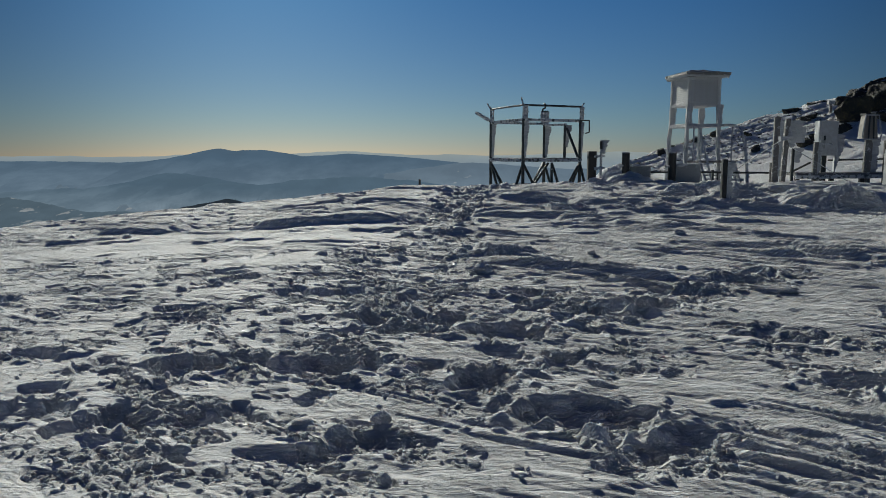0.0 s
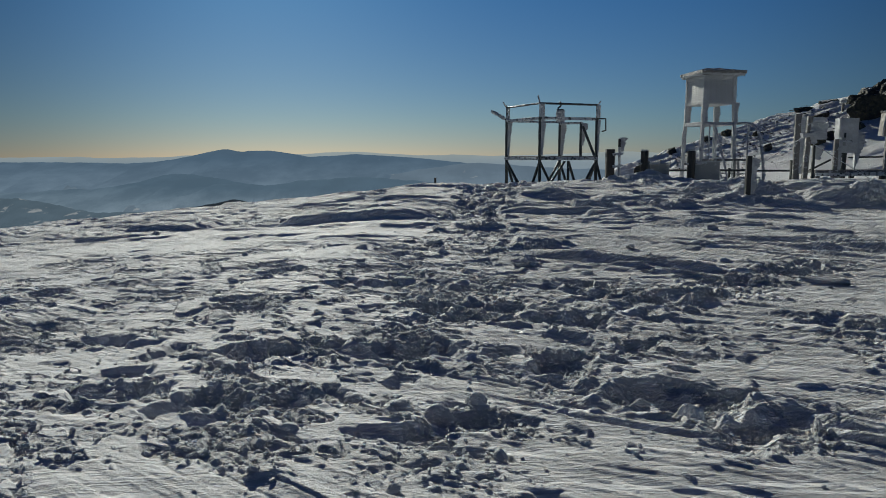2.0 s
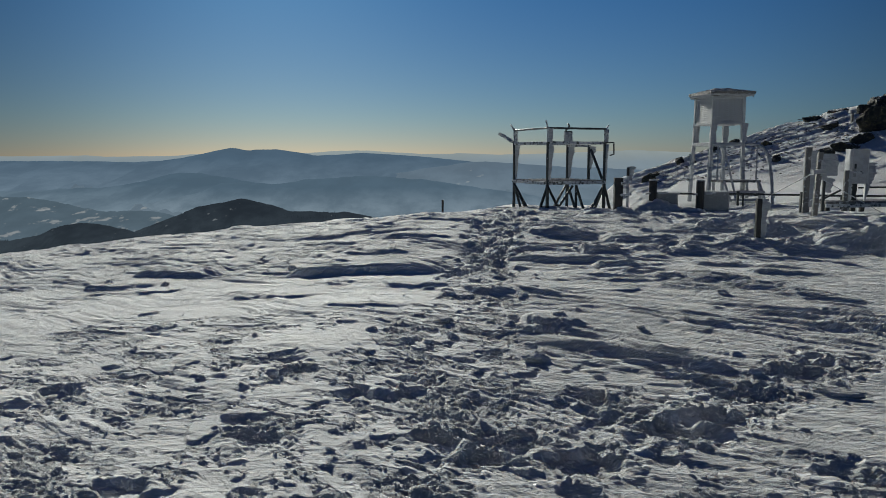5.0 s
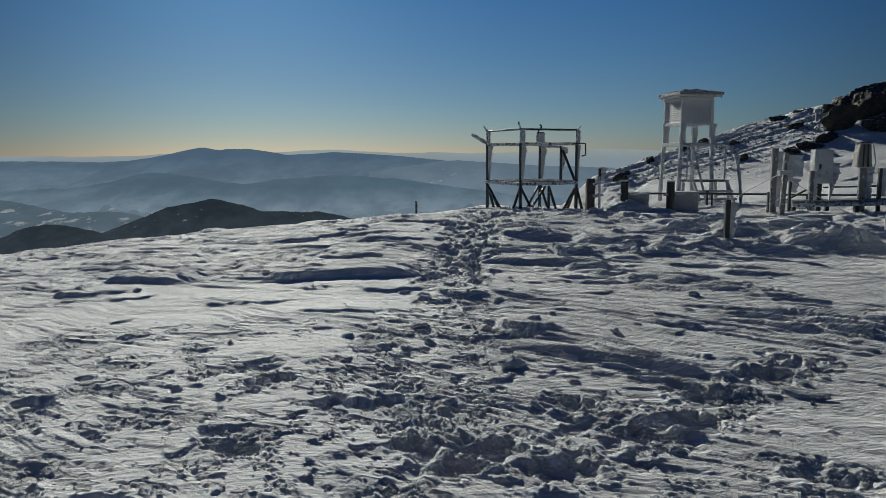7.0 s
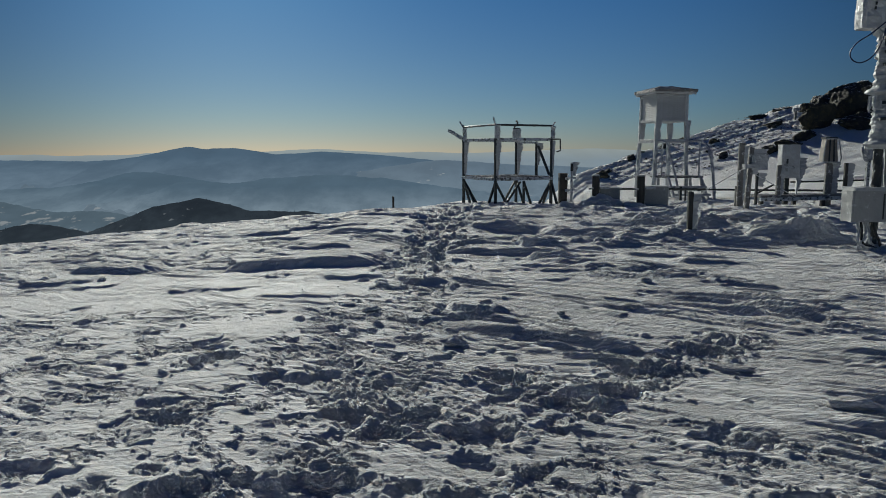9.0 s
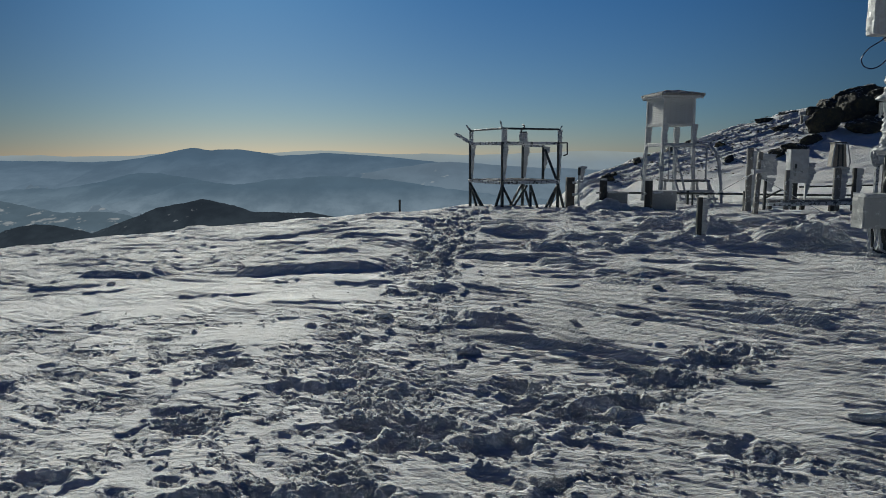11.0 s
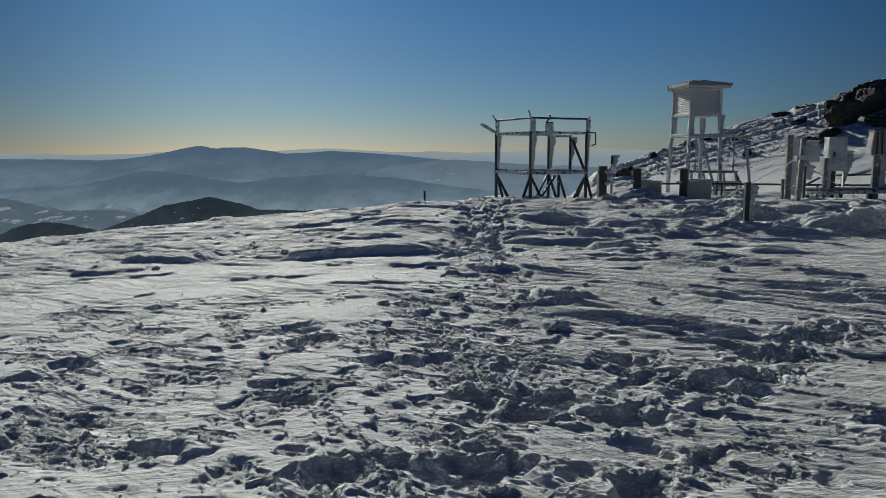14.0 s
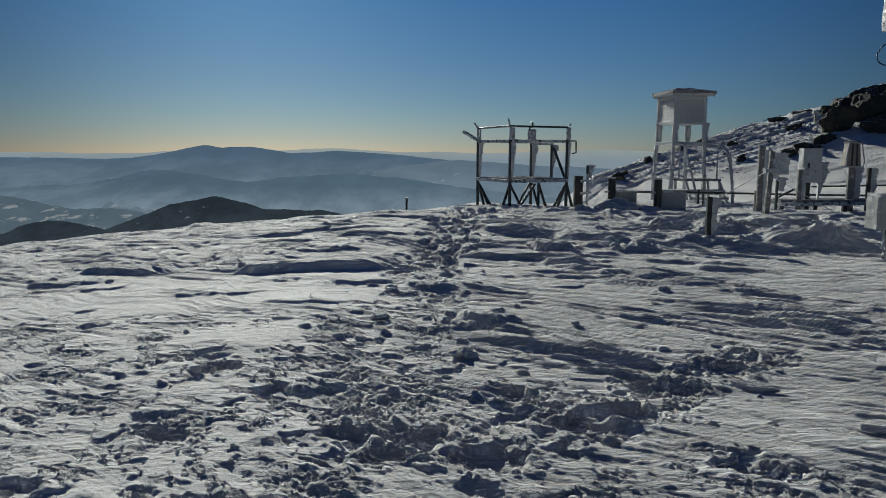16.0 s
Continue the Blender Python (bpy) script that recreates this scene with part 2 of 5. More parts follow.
def rough(bm, cut, amp, scale=12.0, seed=0.0, rounds=4):
    """Cuts long edges and roughens the surface, as frost and rime do."""
    for _ in range(rounds):
        long = [e for e in bm.edges if e.calc_length() > cut]
        if not long:
            break
        bmesh.ops.subdivide_edges(bm, edges=long, cuts=1, use_grid_fill=True)
    bm.normal_update()
    off = Vector((seed * 3.1, seed * 1.7, seed * 0.9))
    for v in bm.verts:
        p = v.co * scale + off
        v.co += v.normal * amp * (noise.noise(p) + 0.5 * noise.noise(p * 2.7))
    return bm


def rime_flag(bm, p0, p1, out, w0, w1, thick=0.03, seed=0.0, tip=0.35, step=0.028):
    """Rime that the wind has grown out from one side of a bar: a layered, ragged-edged blade."""
    p0, p1, out = Vector(p0), Vector(p1), Vector(out).normalized()
    d = (p1 - p0).normalized()
    side = d.cross(out).normalized()
    n = max(3, int((p1 - p0).length / step))
    rings = []
    for i in range(n + 1):
        f = i / n
        p = p0.lerp(p1, f)
        w = w0 + (w1 - w0) * f
        j = noise.noise(Vector((f * n * 0.16, seed, 0))) * 0.30 + noise.noise(Vector((f * n * 0.55, seed, 5))) * 0.22 + (0.10 if i % 2 else -0.06)
        w *= max(0.25, 0.9 + j)
        t = thick * (0.85 + 0.4 * noise.noise(Vector((f * n * 0.4, seed, 9))))
        rings.append([bm.verts.new(p + side * t / 2), bm.verts.new(p + out * w * 0.6 + side * t * 0.42), bm.verts.new(p + out * w - d * 0.012 + side * t * tip / 2),
                      bm.verts.new(p + out * w - d * 0.012 - side * t * tip / 2), bm.verts.new(p + out * w * 0.6 - side * t * 0.42), bm.verts.new(p - side * t / 2)])
    for a, b in zip(rings, rings[1:]):
        for k in range(6):
            bm.faces.new((a[k], a[(k + 1) % 6], b[(k + 1) % 6], b[k]))
    bm.faces.new(rings[0][::-1])
    bm.faces.new(rings[-1])
    return bm


LEE = Vector((0.97, -0.25, 0.0))        # the side on which the rime has grown


# ---------------------------------------------------------------- the snow ground
rng = np.random.default_rng(7)
GRAD_A = rng.uniform(0, 2 * math.pi, 512 * 512)
GRAD_X, GRAD_Y = np.cos(GRAD_A).astype(np.float32), np.sin(GRAD_A).astype(np.float32)


def perlin(x, y, seed=0):
    xi, yi = np.floor(x).astype(np.int32), np.floor(y).astype(np.int32)
    fx, fy = (x - xi).astype(np.float32), (y - yi).astype(np.float32)
    u, v = fx * fx * fx * (fx * (6 * fx - 15) + 10), fy * fy * fy * (fy * (6 * fy - 15) + 10)
    xi, yi = xi + 37 * seed, yi + 91 * seed

    def corner(i, j):
        k = ((xi + i) & 511) * 512 + ((yi + j) & 511)
        return GRAD_X[k] * (fx - i) + GRAD_Y[k] * (fy - j)

    a, b, c, d = corner(0, 0), corner(1, 0), corner(0, 1), corner(1, 1)
    a += u * (b - a)
    c += u * (d - c)
    return 1.5 * (a + v * (c - a))


def fbm(x, y, octaves=4, seed=0, gain=0.5):
    total, amp = np.zeros(np.shape(x), np.float32), 1.0
    for k in range(octaves):
        total += amp * perlin(x * 2**k, y * 2**k, seed + k)
        amp *= gain
    return total


def sstep(a, b, x):
    t = np.clip((x - a) / (b - a), 0, 1)
    return t * t * (3 - 2 * t)


def soft_max(a, b, k):
    return 0.5 * (a + b + np.sqrt((a - b) ** 2 + k * k))


def land(x, y):
    """The lie of the land without its snow relief: a summit plateau, its edge on the left, the hillside behind the station."""
    swell = sstep(-2.8, 1.2, x) * sstep(0.0, 1.0, (y - 9.0 + 1.0 * sstep(1.5, 3.5, x)) / 3.0)
    z = 0.015 + 0.16 * swell * (1 - 1.05 * sstep(12.2, 16.0, y))
    left = np.maximum(0.0, -x - 0.9)
    z = z - 0.088 * left - 0.004 * np.maximum(0, left - 4.5) ** 2
    edge = 13.4 + 2.2 * sstep(-0.6, 1.6, x) + 22.0 * sstep(0.25, 0.33, x / np.maximum(np.abs(y), 1.0)) + 30.0 * sstep(12, 30, x)
    d = np.maximum(0.0, y - edge)
    z = z - np.where(d < 12, 0.014 * d * d, 0.014 * 144 + 0.336 * (d - 12))
    d2 = np.maximum(0.0, left - 14)
    z = z - 0.01 * np.minimum(d2, 15) ** 2 - 0.25 * np.maximum(0, d2 - 15)
    d3 = np.maximum(0.0, -y - 15)
    z = z - 0.01 * np.minimum(d3, 12) ** 2 - 0.2 * np.maximum(0, d3 - 12)
    hill = 0.325 * (-soft_max(-x, np.full_like(x, -19.6), 1.0) - 8.4) + 0.05 * np.clip(x - 19.6, 0, 12) - 0.24 * np.clip(37.5 - y, 0, 4.0) - 0.24 * np.maximum(33.5 - y, 0) - 0.22 * np.maximum(y - 38.0, 0) ** 1.35
    hill = np.minimum(hill, 14.0) - 0.03 * np.maximum(0, x - 60) - 0.6 * np.maximum(0.0, 8.5 - x)
    z = soft_max(z, hill, 0.25)
    return soft_max(z, np.full_like(z, -190.0), 6.0)


def along_line(x, y, pts, w):
    """1 on the line through those points, falling to 0 at the distance w from it."""
    best = np.full(np.shape(x), 9.0)
    for (ax, ay), (bx, by) in zip(pts, pts[1:]):
        dx, dy = bx - ax, by - ay
        t = np.clip(((x - ax) * dx + (y - ay) * dy) / (dx * dx + dy * dy), 0, 1)
        best = np.minimum(best, np.hypot(x - ax - t * dx, y - ay - t * dy))
    return sstep(1.0, 0.45, best / w)


def trail_x(y):
    return np.interp(y, [0, 3.0, 3.7, 4.3, 4.9, 5.9, 7.1, 8.4, 11.1, 14.8], [-0.7, -0.5, -0.39, -0.29, -0.2, -0.12, 0.0, 0.15, 0.48, 1.06])


# broken tracks across the snow: how broken, half width, points
TRACKS = [(1.0, 0.34, [(2.0, 4.15), (1.3, 3.65), (0.8, 3.1), (0.25, 2.85), (-0.3, 2.9), (-0.8, 3.4)]), (0.95, 0.26, [(0.5, 3.55), (0.05, 3.0), (-0.3, 2.5), (-0.8, 2.2)]),
          (0.9, 0.28, [(-1.05, 3.05), (-1.5, 2.6), (-2.2, 2.75)]), (0.9, 0.24, [(-1.2, 1.85), (-0.6, 1.75), (-0.15, 1.55)]), (0.9, 0.22, [(0.35, 1.85), (0.55, 1.55)]), (0.75, 0.30, [(1.15, 2.65), (1.4, 2.35), (1.3, 2.0), (1.7, 1.85)]),
          (0.85, 0.24, [(-0.35, 2.3), (0.15, 2.05), (0.6, 2.35)]), (0.75, 0.35, [(-2.5, 4.0), (-1.9, 4.35), (-1.2, 4.3)]), (0.6, 0.45, [(-4.6, 5.3), (-2.4, 5.45), (-1.2, 5.2)]), (0.9, 0.42, [(-2.6, 8.2), (-2.25, 9.6), (-2.4, 11.0)]),
          (0.5, 0.5, [(-1.5, 13.6), (-3.5, 14.2)]), (0.24, 1.5, [(2.6, 9.6), (4.4, 9.4), (6.5, 10.2)]), (0.45, 0.5, [(2.2, 12.2), (3.6, 12.0)]), (0.5, 0.5, [(-4.4, 4.1), (-2.4, 4.75)])]


def trodden(x, y):
    """How much the snow has been broken up by feet, 0 to 1."""
    half = 0.40 + 0.07 * np.sin(y * 3.7) + 0.22 * sstep(6.4, 4.2, y)
    t = sstep(1.15, 0.6, np.abs(x - trail_x(y) - 0.08 * np.sin(y * 2.3 + 0.6 * np.sin(y * 5.1))) / half) * sstep(16.0, 14.8, y) * sstep(2.6, 3.6, y)
    t = np.maximum(t, 0.53 * sstep(1.0, 0.6, np.hypot((x + 1.3) / 2.3, (y - 2.6) / 2.5)))
    t = np.maximum(t, 0.60 * sstep(1.0, 0.45, np.hypot((x + 2.9) / 2.5, (y - 4.6) / 1.9)))
    t = np.maximum(t, 0.34 * sstep(1.0, 0.5, np.hypot((x - 1.2) / 1.4, (y - 2.2) / 1.2)))
    for much, w, pts in TRACKS:
        t = np.maximum(t, much * along_line(x, y, pts, w))
    return t


def combed(x, y):
    """How deeply the wind has combed the crust: least on the smooth slope to the west."""
    return np.clip(0.42 + 0.73 * sstep(-0.9, 1.0, x - 0.12 * (y - 3.0)) + 0.35 * sstep(6.5, 8.5, y), 0.0, 1.15)


def relief(x, y):
    """Wind-carved relief: drifts with ragged cut edges, combed ledges, fine streaks."""
    wx, wy = x + 0.16 * perlin(x * 0.8, y * 0.8, 40), y + 0.16 * perlin(x * 0.8, y * 0.8, 50)
    a, b = wx * math.cos(WIND) + wy * math.sin(WIND), -wx * math.sin(WIND) + wy * math.cos(WIND)
    far = sstep(7.0, 10.0, y)
    drift = fbm(a * 0.4, b * 0.9, 2, 3)
    steps = drift * 2.6 + 0.45 * fbm(a * 1.6, b * 5.2, 3, 8)
    fl = np.floor(steps)
    z = (0.014 + 0.016 * far) * drift + (0.005 + 0.014 * far) * (fl + sstep(0.72, 0.96, steps - fl))
    ragged = combed(x, y) * (0.35 + 0.9 * sstep(-0.25, 0.45, perlin(a * 0.7, b * 1.4, 17)))
    fine = 2.3 * (fbm(a * 0.8, b * 8.5, 2, 26, 0.6) + 0.36 * sstep(5.5, 3.0, y) * perlin(a * 3.2, b * 34.0, 28))
    ff = np.floor(fine)
    soft = np.clip(0.22 + 0.03 * y, 0.25, 0.6)
    z += 0.0105 * (0.75 + 0.6 * sstep(1.8, 3.6, y)) * (ff + sstep(0.0, 1.0, (fine - ff - 0.97 + soft) / soft)) * ragged
    nick = 2.0 * fbm(a * 2.0, b * 15.0, 2, 31, 0.6)
    nn = np.floor(nick)
    z += 0.0042 * ragged * sstep(9.0, 6.0, y) * (nn + sstep(0.0, 1.0, (nick - nn - 0.97 + soft) / soft))
    comb, hair = perlin(a * 0.9, b * 13.0, 19), perlin(a * 1.6, b * 27.0, 21)
    return z + 0.0085 * (1 - np.abs(comb)) ** 3 * ragged + 0.005 * sstep(6.0, 3.0, y) * combed(x, y) * (1 - np.abs(hair)) ** 2


# the sheet's ring grid: finest where the ground is seen closest
OX, OY = -0.15, -0.35
RAD = np.geomspace(1.1, 20.0, 1100)
ANG = np.radians(np.linspace(-41, 41, 960))
gx, gy = OX + RAD[:, None] * np.sin(ANG)[None, :], OY + RAD[:, None] * np.cos(ANG)[None, :]
plain = relief(gx, gy)
tread = trodden(gx, gy)
wa, wb = gx * math.cos(WIND) + gy * math.sin(WIND), -gx * math.sin(WIND) + gy * math.cos(WIND)
broken = sstep(0.28, 0.85, tread + 0.55 * np.sqrt(tread) * fbm(gx * 1.9, gy * 1.9, 4, 33))
big = sstep(-0.30, -0.16, fbm(wa * 1.7, wb * 4.0, 4, 200))
mid = sstep(-0.24, -0.06, fbm(wa * 4.5, wb * 11.0, 3, 210))
hollow = broken * (1 - 0.92 * big * mid)
field = plain * (1 - 0.35 * broken) - broken * (0.013 * (1 - big) + 0.008 * (1 - mid))
field -= 0.03 * sstep(7.0, 8.5, gy) * along_line(gx, gy, [(float(trail_x(v)), v) for v in (6.5, 8.4, 11.1, 14.8)], 0.5)


def patch(cx, cy, r):
    """The part of the grid within r of a point."""
    d, th = math.hypot(cx - OX, cy - OY), math.atan2(cx - OX, cy - OY)
    w = r / max(d, r)
    return slice(*np.searchsorted(RAD, (d - r, d + r))), slice(*np.searchsorted(ANG, (th - w, th + w)))


def at(grid, x, y):
    i = min(max(int(np.searchsorted(RAD, math.hypot(x - OX, y - OY))), 0), len(RAD) - 1)
    j = min(max(int(np.searchsorted(ANG, math.atan2(x - OX, y - OY))), 0), len(ANG) - 1)
    return float(grid[i, j])


def scarp(ax, ay, bx, by, h, back, seed, ragged=1.0):
    """A drift that the wind has cut off: a ragged steep face along the line from a to b, falling away gently behind it."""
    n = math.hypot(bx - ax, by - ay)
    dx, dy = (bx - ax) / n, (by - ay) / n
    sl = patch((ax + bx) / 2, (ay + by) / 2, n / 2 + back + 0.3)
    u = (gx[sl] - ax) * dx + (gy[sl] - ay) * dy
    v = -(gx[sl] - ax) * dy + (gy[sl] - ay) * dx
    if not u.size:
        return
    lip = ragged * (0.07 * fbm(u * 1.4, u * 0 + seed * 0.37, 3, seed) + 0.035 * fbm(u * 6.0, u * 0 + seed * 0.71, 2, seed + 4)) + 0.10 * (2 * u / n - 1) ** 2
    d = v - lip
    ends = sstep(-0.12, 0.10 * n, u) * sstep(n + 0.12, 0.72 * n, u)
    top = np.where(d > 0, sstep(back, 0.0, d), sstep(-0.016 - 0.15 * h - 0.005 * ay, 0.0, d))
    field[sl] += h * ends * top * (0.8 + 0.25 * perlin(u * 1.2, v * 10.0, seed + 9))


# cut drifts: one end of the face, the other end, its height, the length of the back
DRIFTS = [(-2.0, 7.62, -0.32, 7.1, 0.125, 1.5), (-1.7, 8.95, -0.75, 8.6, 0.055, 0.7), (0.33, 8.25, 1.8, 7.95, 0.085, 0.7), (0.8, 10.35, 1.7, 10.0, 0.08, 0.9), (1.3, 8.75, 1.75, 8.6, 0.12, 0.4), (1.3, 7.65, 1.68, 7.55, 0.10, 0.3),
          (-4.05, 8.5, -2.95, 8.15, 0.10, 1.2), (-4.4, 7.9, -3.4, 7.65, 0.045, 0.7), (1.8, 9.75, 2.75, 9.5, 0.10, 0.9), (2.7, 9.25, 3.45, 9.1, 0.09, 0.8), (1.65, 6.85, 2.35, 6.75, 0.06, 0.5), (2.35, 7.75, 2.85, 7.65, 0.06, 0.4)]
KNOLLS = [(2.75, 7.1, 3.25, 7.0, 0.05, 0.4), (0.25, 5.0, 0.55, 4.85, 0.07, 0.3), (-0.2, 6.3, 0.35, 6.05, 0.05, 0.4), (-1.6, 13.2, 0.2, 12.5, 0.06, 1.2), (-2.9, 12.0, -0.4, 11.0, 0.04, 1.0), (-1.6, 10.4, 0.0, 9.8, 0.04, 0.8),
          (4.3, 8.95, 5.4, 8.7, 0.12, 1.0), (4.7, 11.4, 6.2, 11.5, 0.10, 1.2), (3.2, 10.8, 4.4, 10.6, 0.08, 0.9), (-1.3, 5.75, -0.6, 5.6, 0.03, 0.4), (-0.9, 6.6, -0.3, 6.4, 0.035, 0.4), (-2.3, 6.5, -1.4, 6.3, 0.03, 0.5)]
for k, row in enumerate(DRIFTS + KNOLLS):
    scarp(*row, 300 + 11 * k, 0.7)
for k in range(150):                    # small wind-cut lips all over the crust
    x, y = rng.uniform(-5.0, 6.0), 1.6 + 12.0 * rng.uniform() ** 1.4
    if at(broken, x, y) < 0.5:
        n, turn = rng.uniform(0.12, 0.45) * (0.7 + 0.08 * y), WIND * rng.uniform(0.1, 0.75) + rng.normal() * 0.12
        scarp(x, y, x + n * math.cos(turn), y + n * math.sin(turn), rng.uniform(0.008, 0.02) * (0.8 + 0.06 * y), rng.uniform(0.2, 0.5), 700 + k, 1.0)
wob_a, wob_b = fbm(gx * 13, gy * 13, 2, 60), fbm(gx * 13, gy * 13, 2, 70)


def local(cx, cy, ra, rb, turn, reach):
    """Distance from a ragged oval's middle, 1 on its edge."""
    sl = patch(cx, cy, max(ra, rb) * reach)
    dx, dy = gx[sl] - cx, gy[sl] - cy
    u, v = (dx * math.cos(turn) + dy * math.sin(turn)) / ra, (-dx * math.sin(turn) + dy * math.cos(turn)) / rb
    return sl, np.maximum(0, np.hypot(u, v) * (1 + 0.38 * wob_a[sl]) + 0.22 * wob_b[sl]), u, v


def pit(cx, cy, ra, rb, turn, depth):
    """A hole where a boot broke through the crust, with a pushed-up rim."""
    sl, q, u, v = local(cx, cy, ra, rb, turn, 1.9)
    if q.size:
        field[sl] += depth * (-sstep(1.12, 0.45, q) + 0.14 * sstep(1.75, 1.15, q) * sstep(0.85, 1.15, q))


def lump(cx, cy, ra, rb, turn, h, lean):
    """A broken piece of crust frozen on."""
    sl, q, u, v = local(cx, cy, ra, rb, turn, 1.5)
    if q.size:
        top = h * np.sqrt(np.maximum(0, 1 - q**2.6)) * np.clip(1 + 0.4 * (u * math.cos(lean) + v * math.sin(lean)), 0.4, 1.5)
        low = field[sl]
        rest = 0.35 * at(settled, cx, cy) + 0.65 * settled[sl]
        field[sl] = np.where(q < 1, np.maximum(low, rest + top), low)


def mound(cx, cy, ra, rb, turn, h):
    sl, q, u, v = local(cx, cy, ra, rb, turn, 1.6)
    if q.size:
        field[sl] += h * sstep(1.2, 0.0, np.hypot(u, v) + 0.12 * wob_a[sl]) * (1 + 0.2 * wob_b[sl])


def scatter(count, grid, power, y0=0.9, y1=15.2):
    """Places where the grid says yes, denser near the start of the snow."""
    placed = 0
    while placed < count:
        y = y0 + (y1 - y0) * rng.uniform() ** power
        x = -0.15 + rng.uniform(-1, 1) * (0.72 * y + 0.6)
        if rng.uniform() < at(grid, x, y):
            placed += 1
            yield x, y


for x, y in scatter(60, tread * (gx > 2.0) * (gy > 8), 0.8, 8.2, 12.6):
    mound(x, y, rng.uniform(0.15, 0.5), rng.uniform(0.12, 0.25), rng.normal() * 0.3, rng.uniform(0.03, 0.09))
# the deepest holes
HOLES = [(1.88, 4.08), (1.62, 3.9), (1.22, 3.53), (0.95, 3.18), (0.72, 3.02), (0.44, 3.48), (0.30, 2.72), (0.03, 2.93), (-0.12, 2.75), (-0.30, 2.95), (-0.72, 3.5), (-1.05, 3.0), (-1.45, 2.58), (-0.81, 2.26), (-0.31, 2.3), (0.14, 2.09),
         (-0.62, 1.76), (-0.16, 1.58), (0.42, 1.78), (0.50, 1.60), (1.26, 2.58), (1.3, 2.06), (-1.11, 1.86), (-2.42, 3.88), (-1.26, 4.28), (-2.45, 5.4), (0.37, 4.85), (-1.12, 3.9)]
for k, (x, y) in enumerate(HOLES):
    r = rng.uniform(0.075, 0.12)
    pit(x, y, r * 1.5, r, rng.normal() * 0.35, r * rng.uniform(0.45, 0.65))
    pit(x + rng.normal() * 0.09, y + rng.normal() * 0.05, r, r * 0.7, rng.uniform(0, math.pi), r * 0.3)
for x, y in scatter(135, tread**1.7, 1.15):
    r = rng.uniform(0.045, 0.085)
    pit(x, y, r * 1.6, r * 0.85, rng.normal() * 0.6 + (1.2 if rng.uniform() < 0.4 else 0.1), r * rng.uniform(0.2, 0.42))
for y in np.arange(6.6, 15.0, 0.10):   # prints and slabs packed side by side up the trail
    x = float(trail_x(y)) + rng.normal() * 0.17
    r = rng.uniform(0.07, 0.11)
    pit(x, y, r * 1.5, r * 0.8, rng.uniform(0.9, 2.2), r * rng.uniform(0.5, 0.9))
floor_z = plain - 0.012                # packed snow under the crust stops the boots
deepest = 0.040 + 0.045 * sstep(6.0, 8.5, gy)
field = np.where(field < floor_z, floor_z - deepest * np.tanh((floor_z - field) / (1.35 * deepest)), field)
settled = field.copy()
for y in np.arange(4.4, 15.0, 0.07):
    x, r = float(trail_x(y)) + rng.normal() * (0.34 if y < 6.4 else 0.24), rng.uniform(0.04, 0.10) * (0.5 + 0.5 * float(sstep(6.0, 9.5, y)))
    lump(x, y + 0.04, r * rng.uniform(1, 1.7), r, rng.uniform(0, math.pi), r * rng.uniform(0.4, 0.75), rng.uniform(0, 6.3))
for count, lo, hi, power in ((130, 0.025, 0.045, 1.2), (1250, 0.014, 0.028, 1.5), (8500, 0.007, 0.014, 1.9)):
    for x, y in scatter(count, hollow, power):
        r = rng.uniform(lo, hi)
        lump(x, y, r * rng.uniform(1.1, 2.2), r * rng.uniform(0.65, 1.0), 0.6 * WIND + rng.normal() * 0.55, r * rng.uniform(0.18, 0.45), rng.uniform(0, 6.3))
for k in range(200):                    # crumbs and small lumps strewn on the smooth crust
    r = rng.uniform(0.008, 0.03)
    y = rng.uniform(1.2, 14.0)
    lump(rng.uniform(-0.7, 0.7) * y, y, r * 1.5, r * 0.8, WIND + rng.normal() * 0.4, r * rng.uniform(0.25, 0.6), rng.uniform(0, 6.3))
field += hollow * (0.006 * fbm(gx * 30, gy * 30, 2, 90) + 0.007 * np.abs(fbm(gx * 14, gy * 14, 2, 95)))
rim = sstep(-41, -38.5, np.degrees(ANG))[None, :] * sstep(41, 38.5, np.degrees(ANG))[None, :] * sstep(20.0, 17.5, RAD)[:, None] * sstep(1.1, 1.25, RAD)[:, None]
field = field * rim + plain * (1 - rim)


def far_relief(x, y):
    """The snow's relief away from the trodden plateau, with the rubble slope of the hillside."""
    slope = sstep(20, 26, y) * sstep(4, 9, x)
    rel = relief(x, y) * (1 - 0.75 * slope) + (0.05 * np.abs(fbm(x * 0.6, y * 0.6, 2, 130)) + 0.06 * np.abs(fbm(x * 2.4 + y * 0.9, y * 3.4 - x * 1.2, 2, 133))) * slope * sstep(9, 13, x) * sstep(31, 35, y)
    gy1, gx1 = y * 2.3 + 0.35 * x + 0.5 * fbm(x * 0.4, y * 0.4, 2, 160), x * 0.33
    cut = fbm(gx1, gy1, 4, 150) * 2.6
    return rel + slope * (0.25 + 0.75 * sstep(33.5, 36.0, y + 0.1 * (16 - x))) * (0.05 * (np.floor(cut) + sstep(0.6, 0.95, cut - np.floor(cut))) + 0.035 * fbm(x * 0.8, gy1 * 2.0, 3, 155))


def shape(x, y, rel):
    r = np.hypot(x, y)
    return land(x, y) + rel * sstep(90.0, 30.0, r) * sstep(0.1, 1.0, r) + 0.02 * r * sstep(60, 400, r) * fbm(x / 160, y / 160, 4, 140)


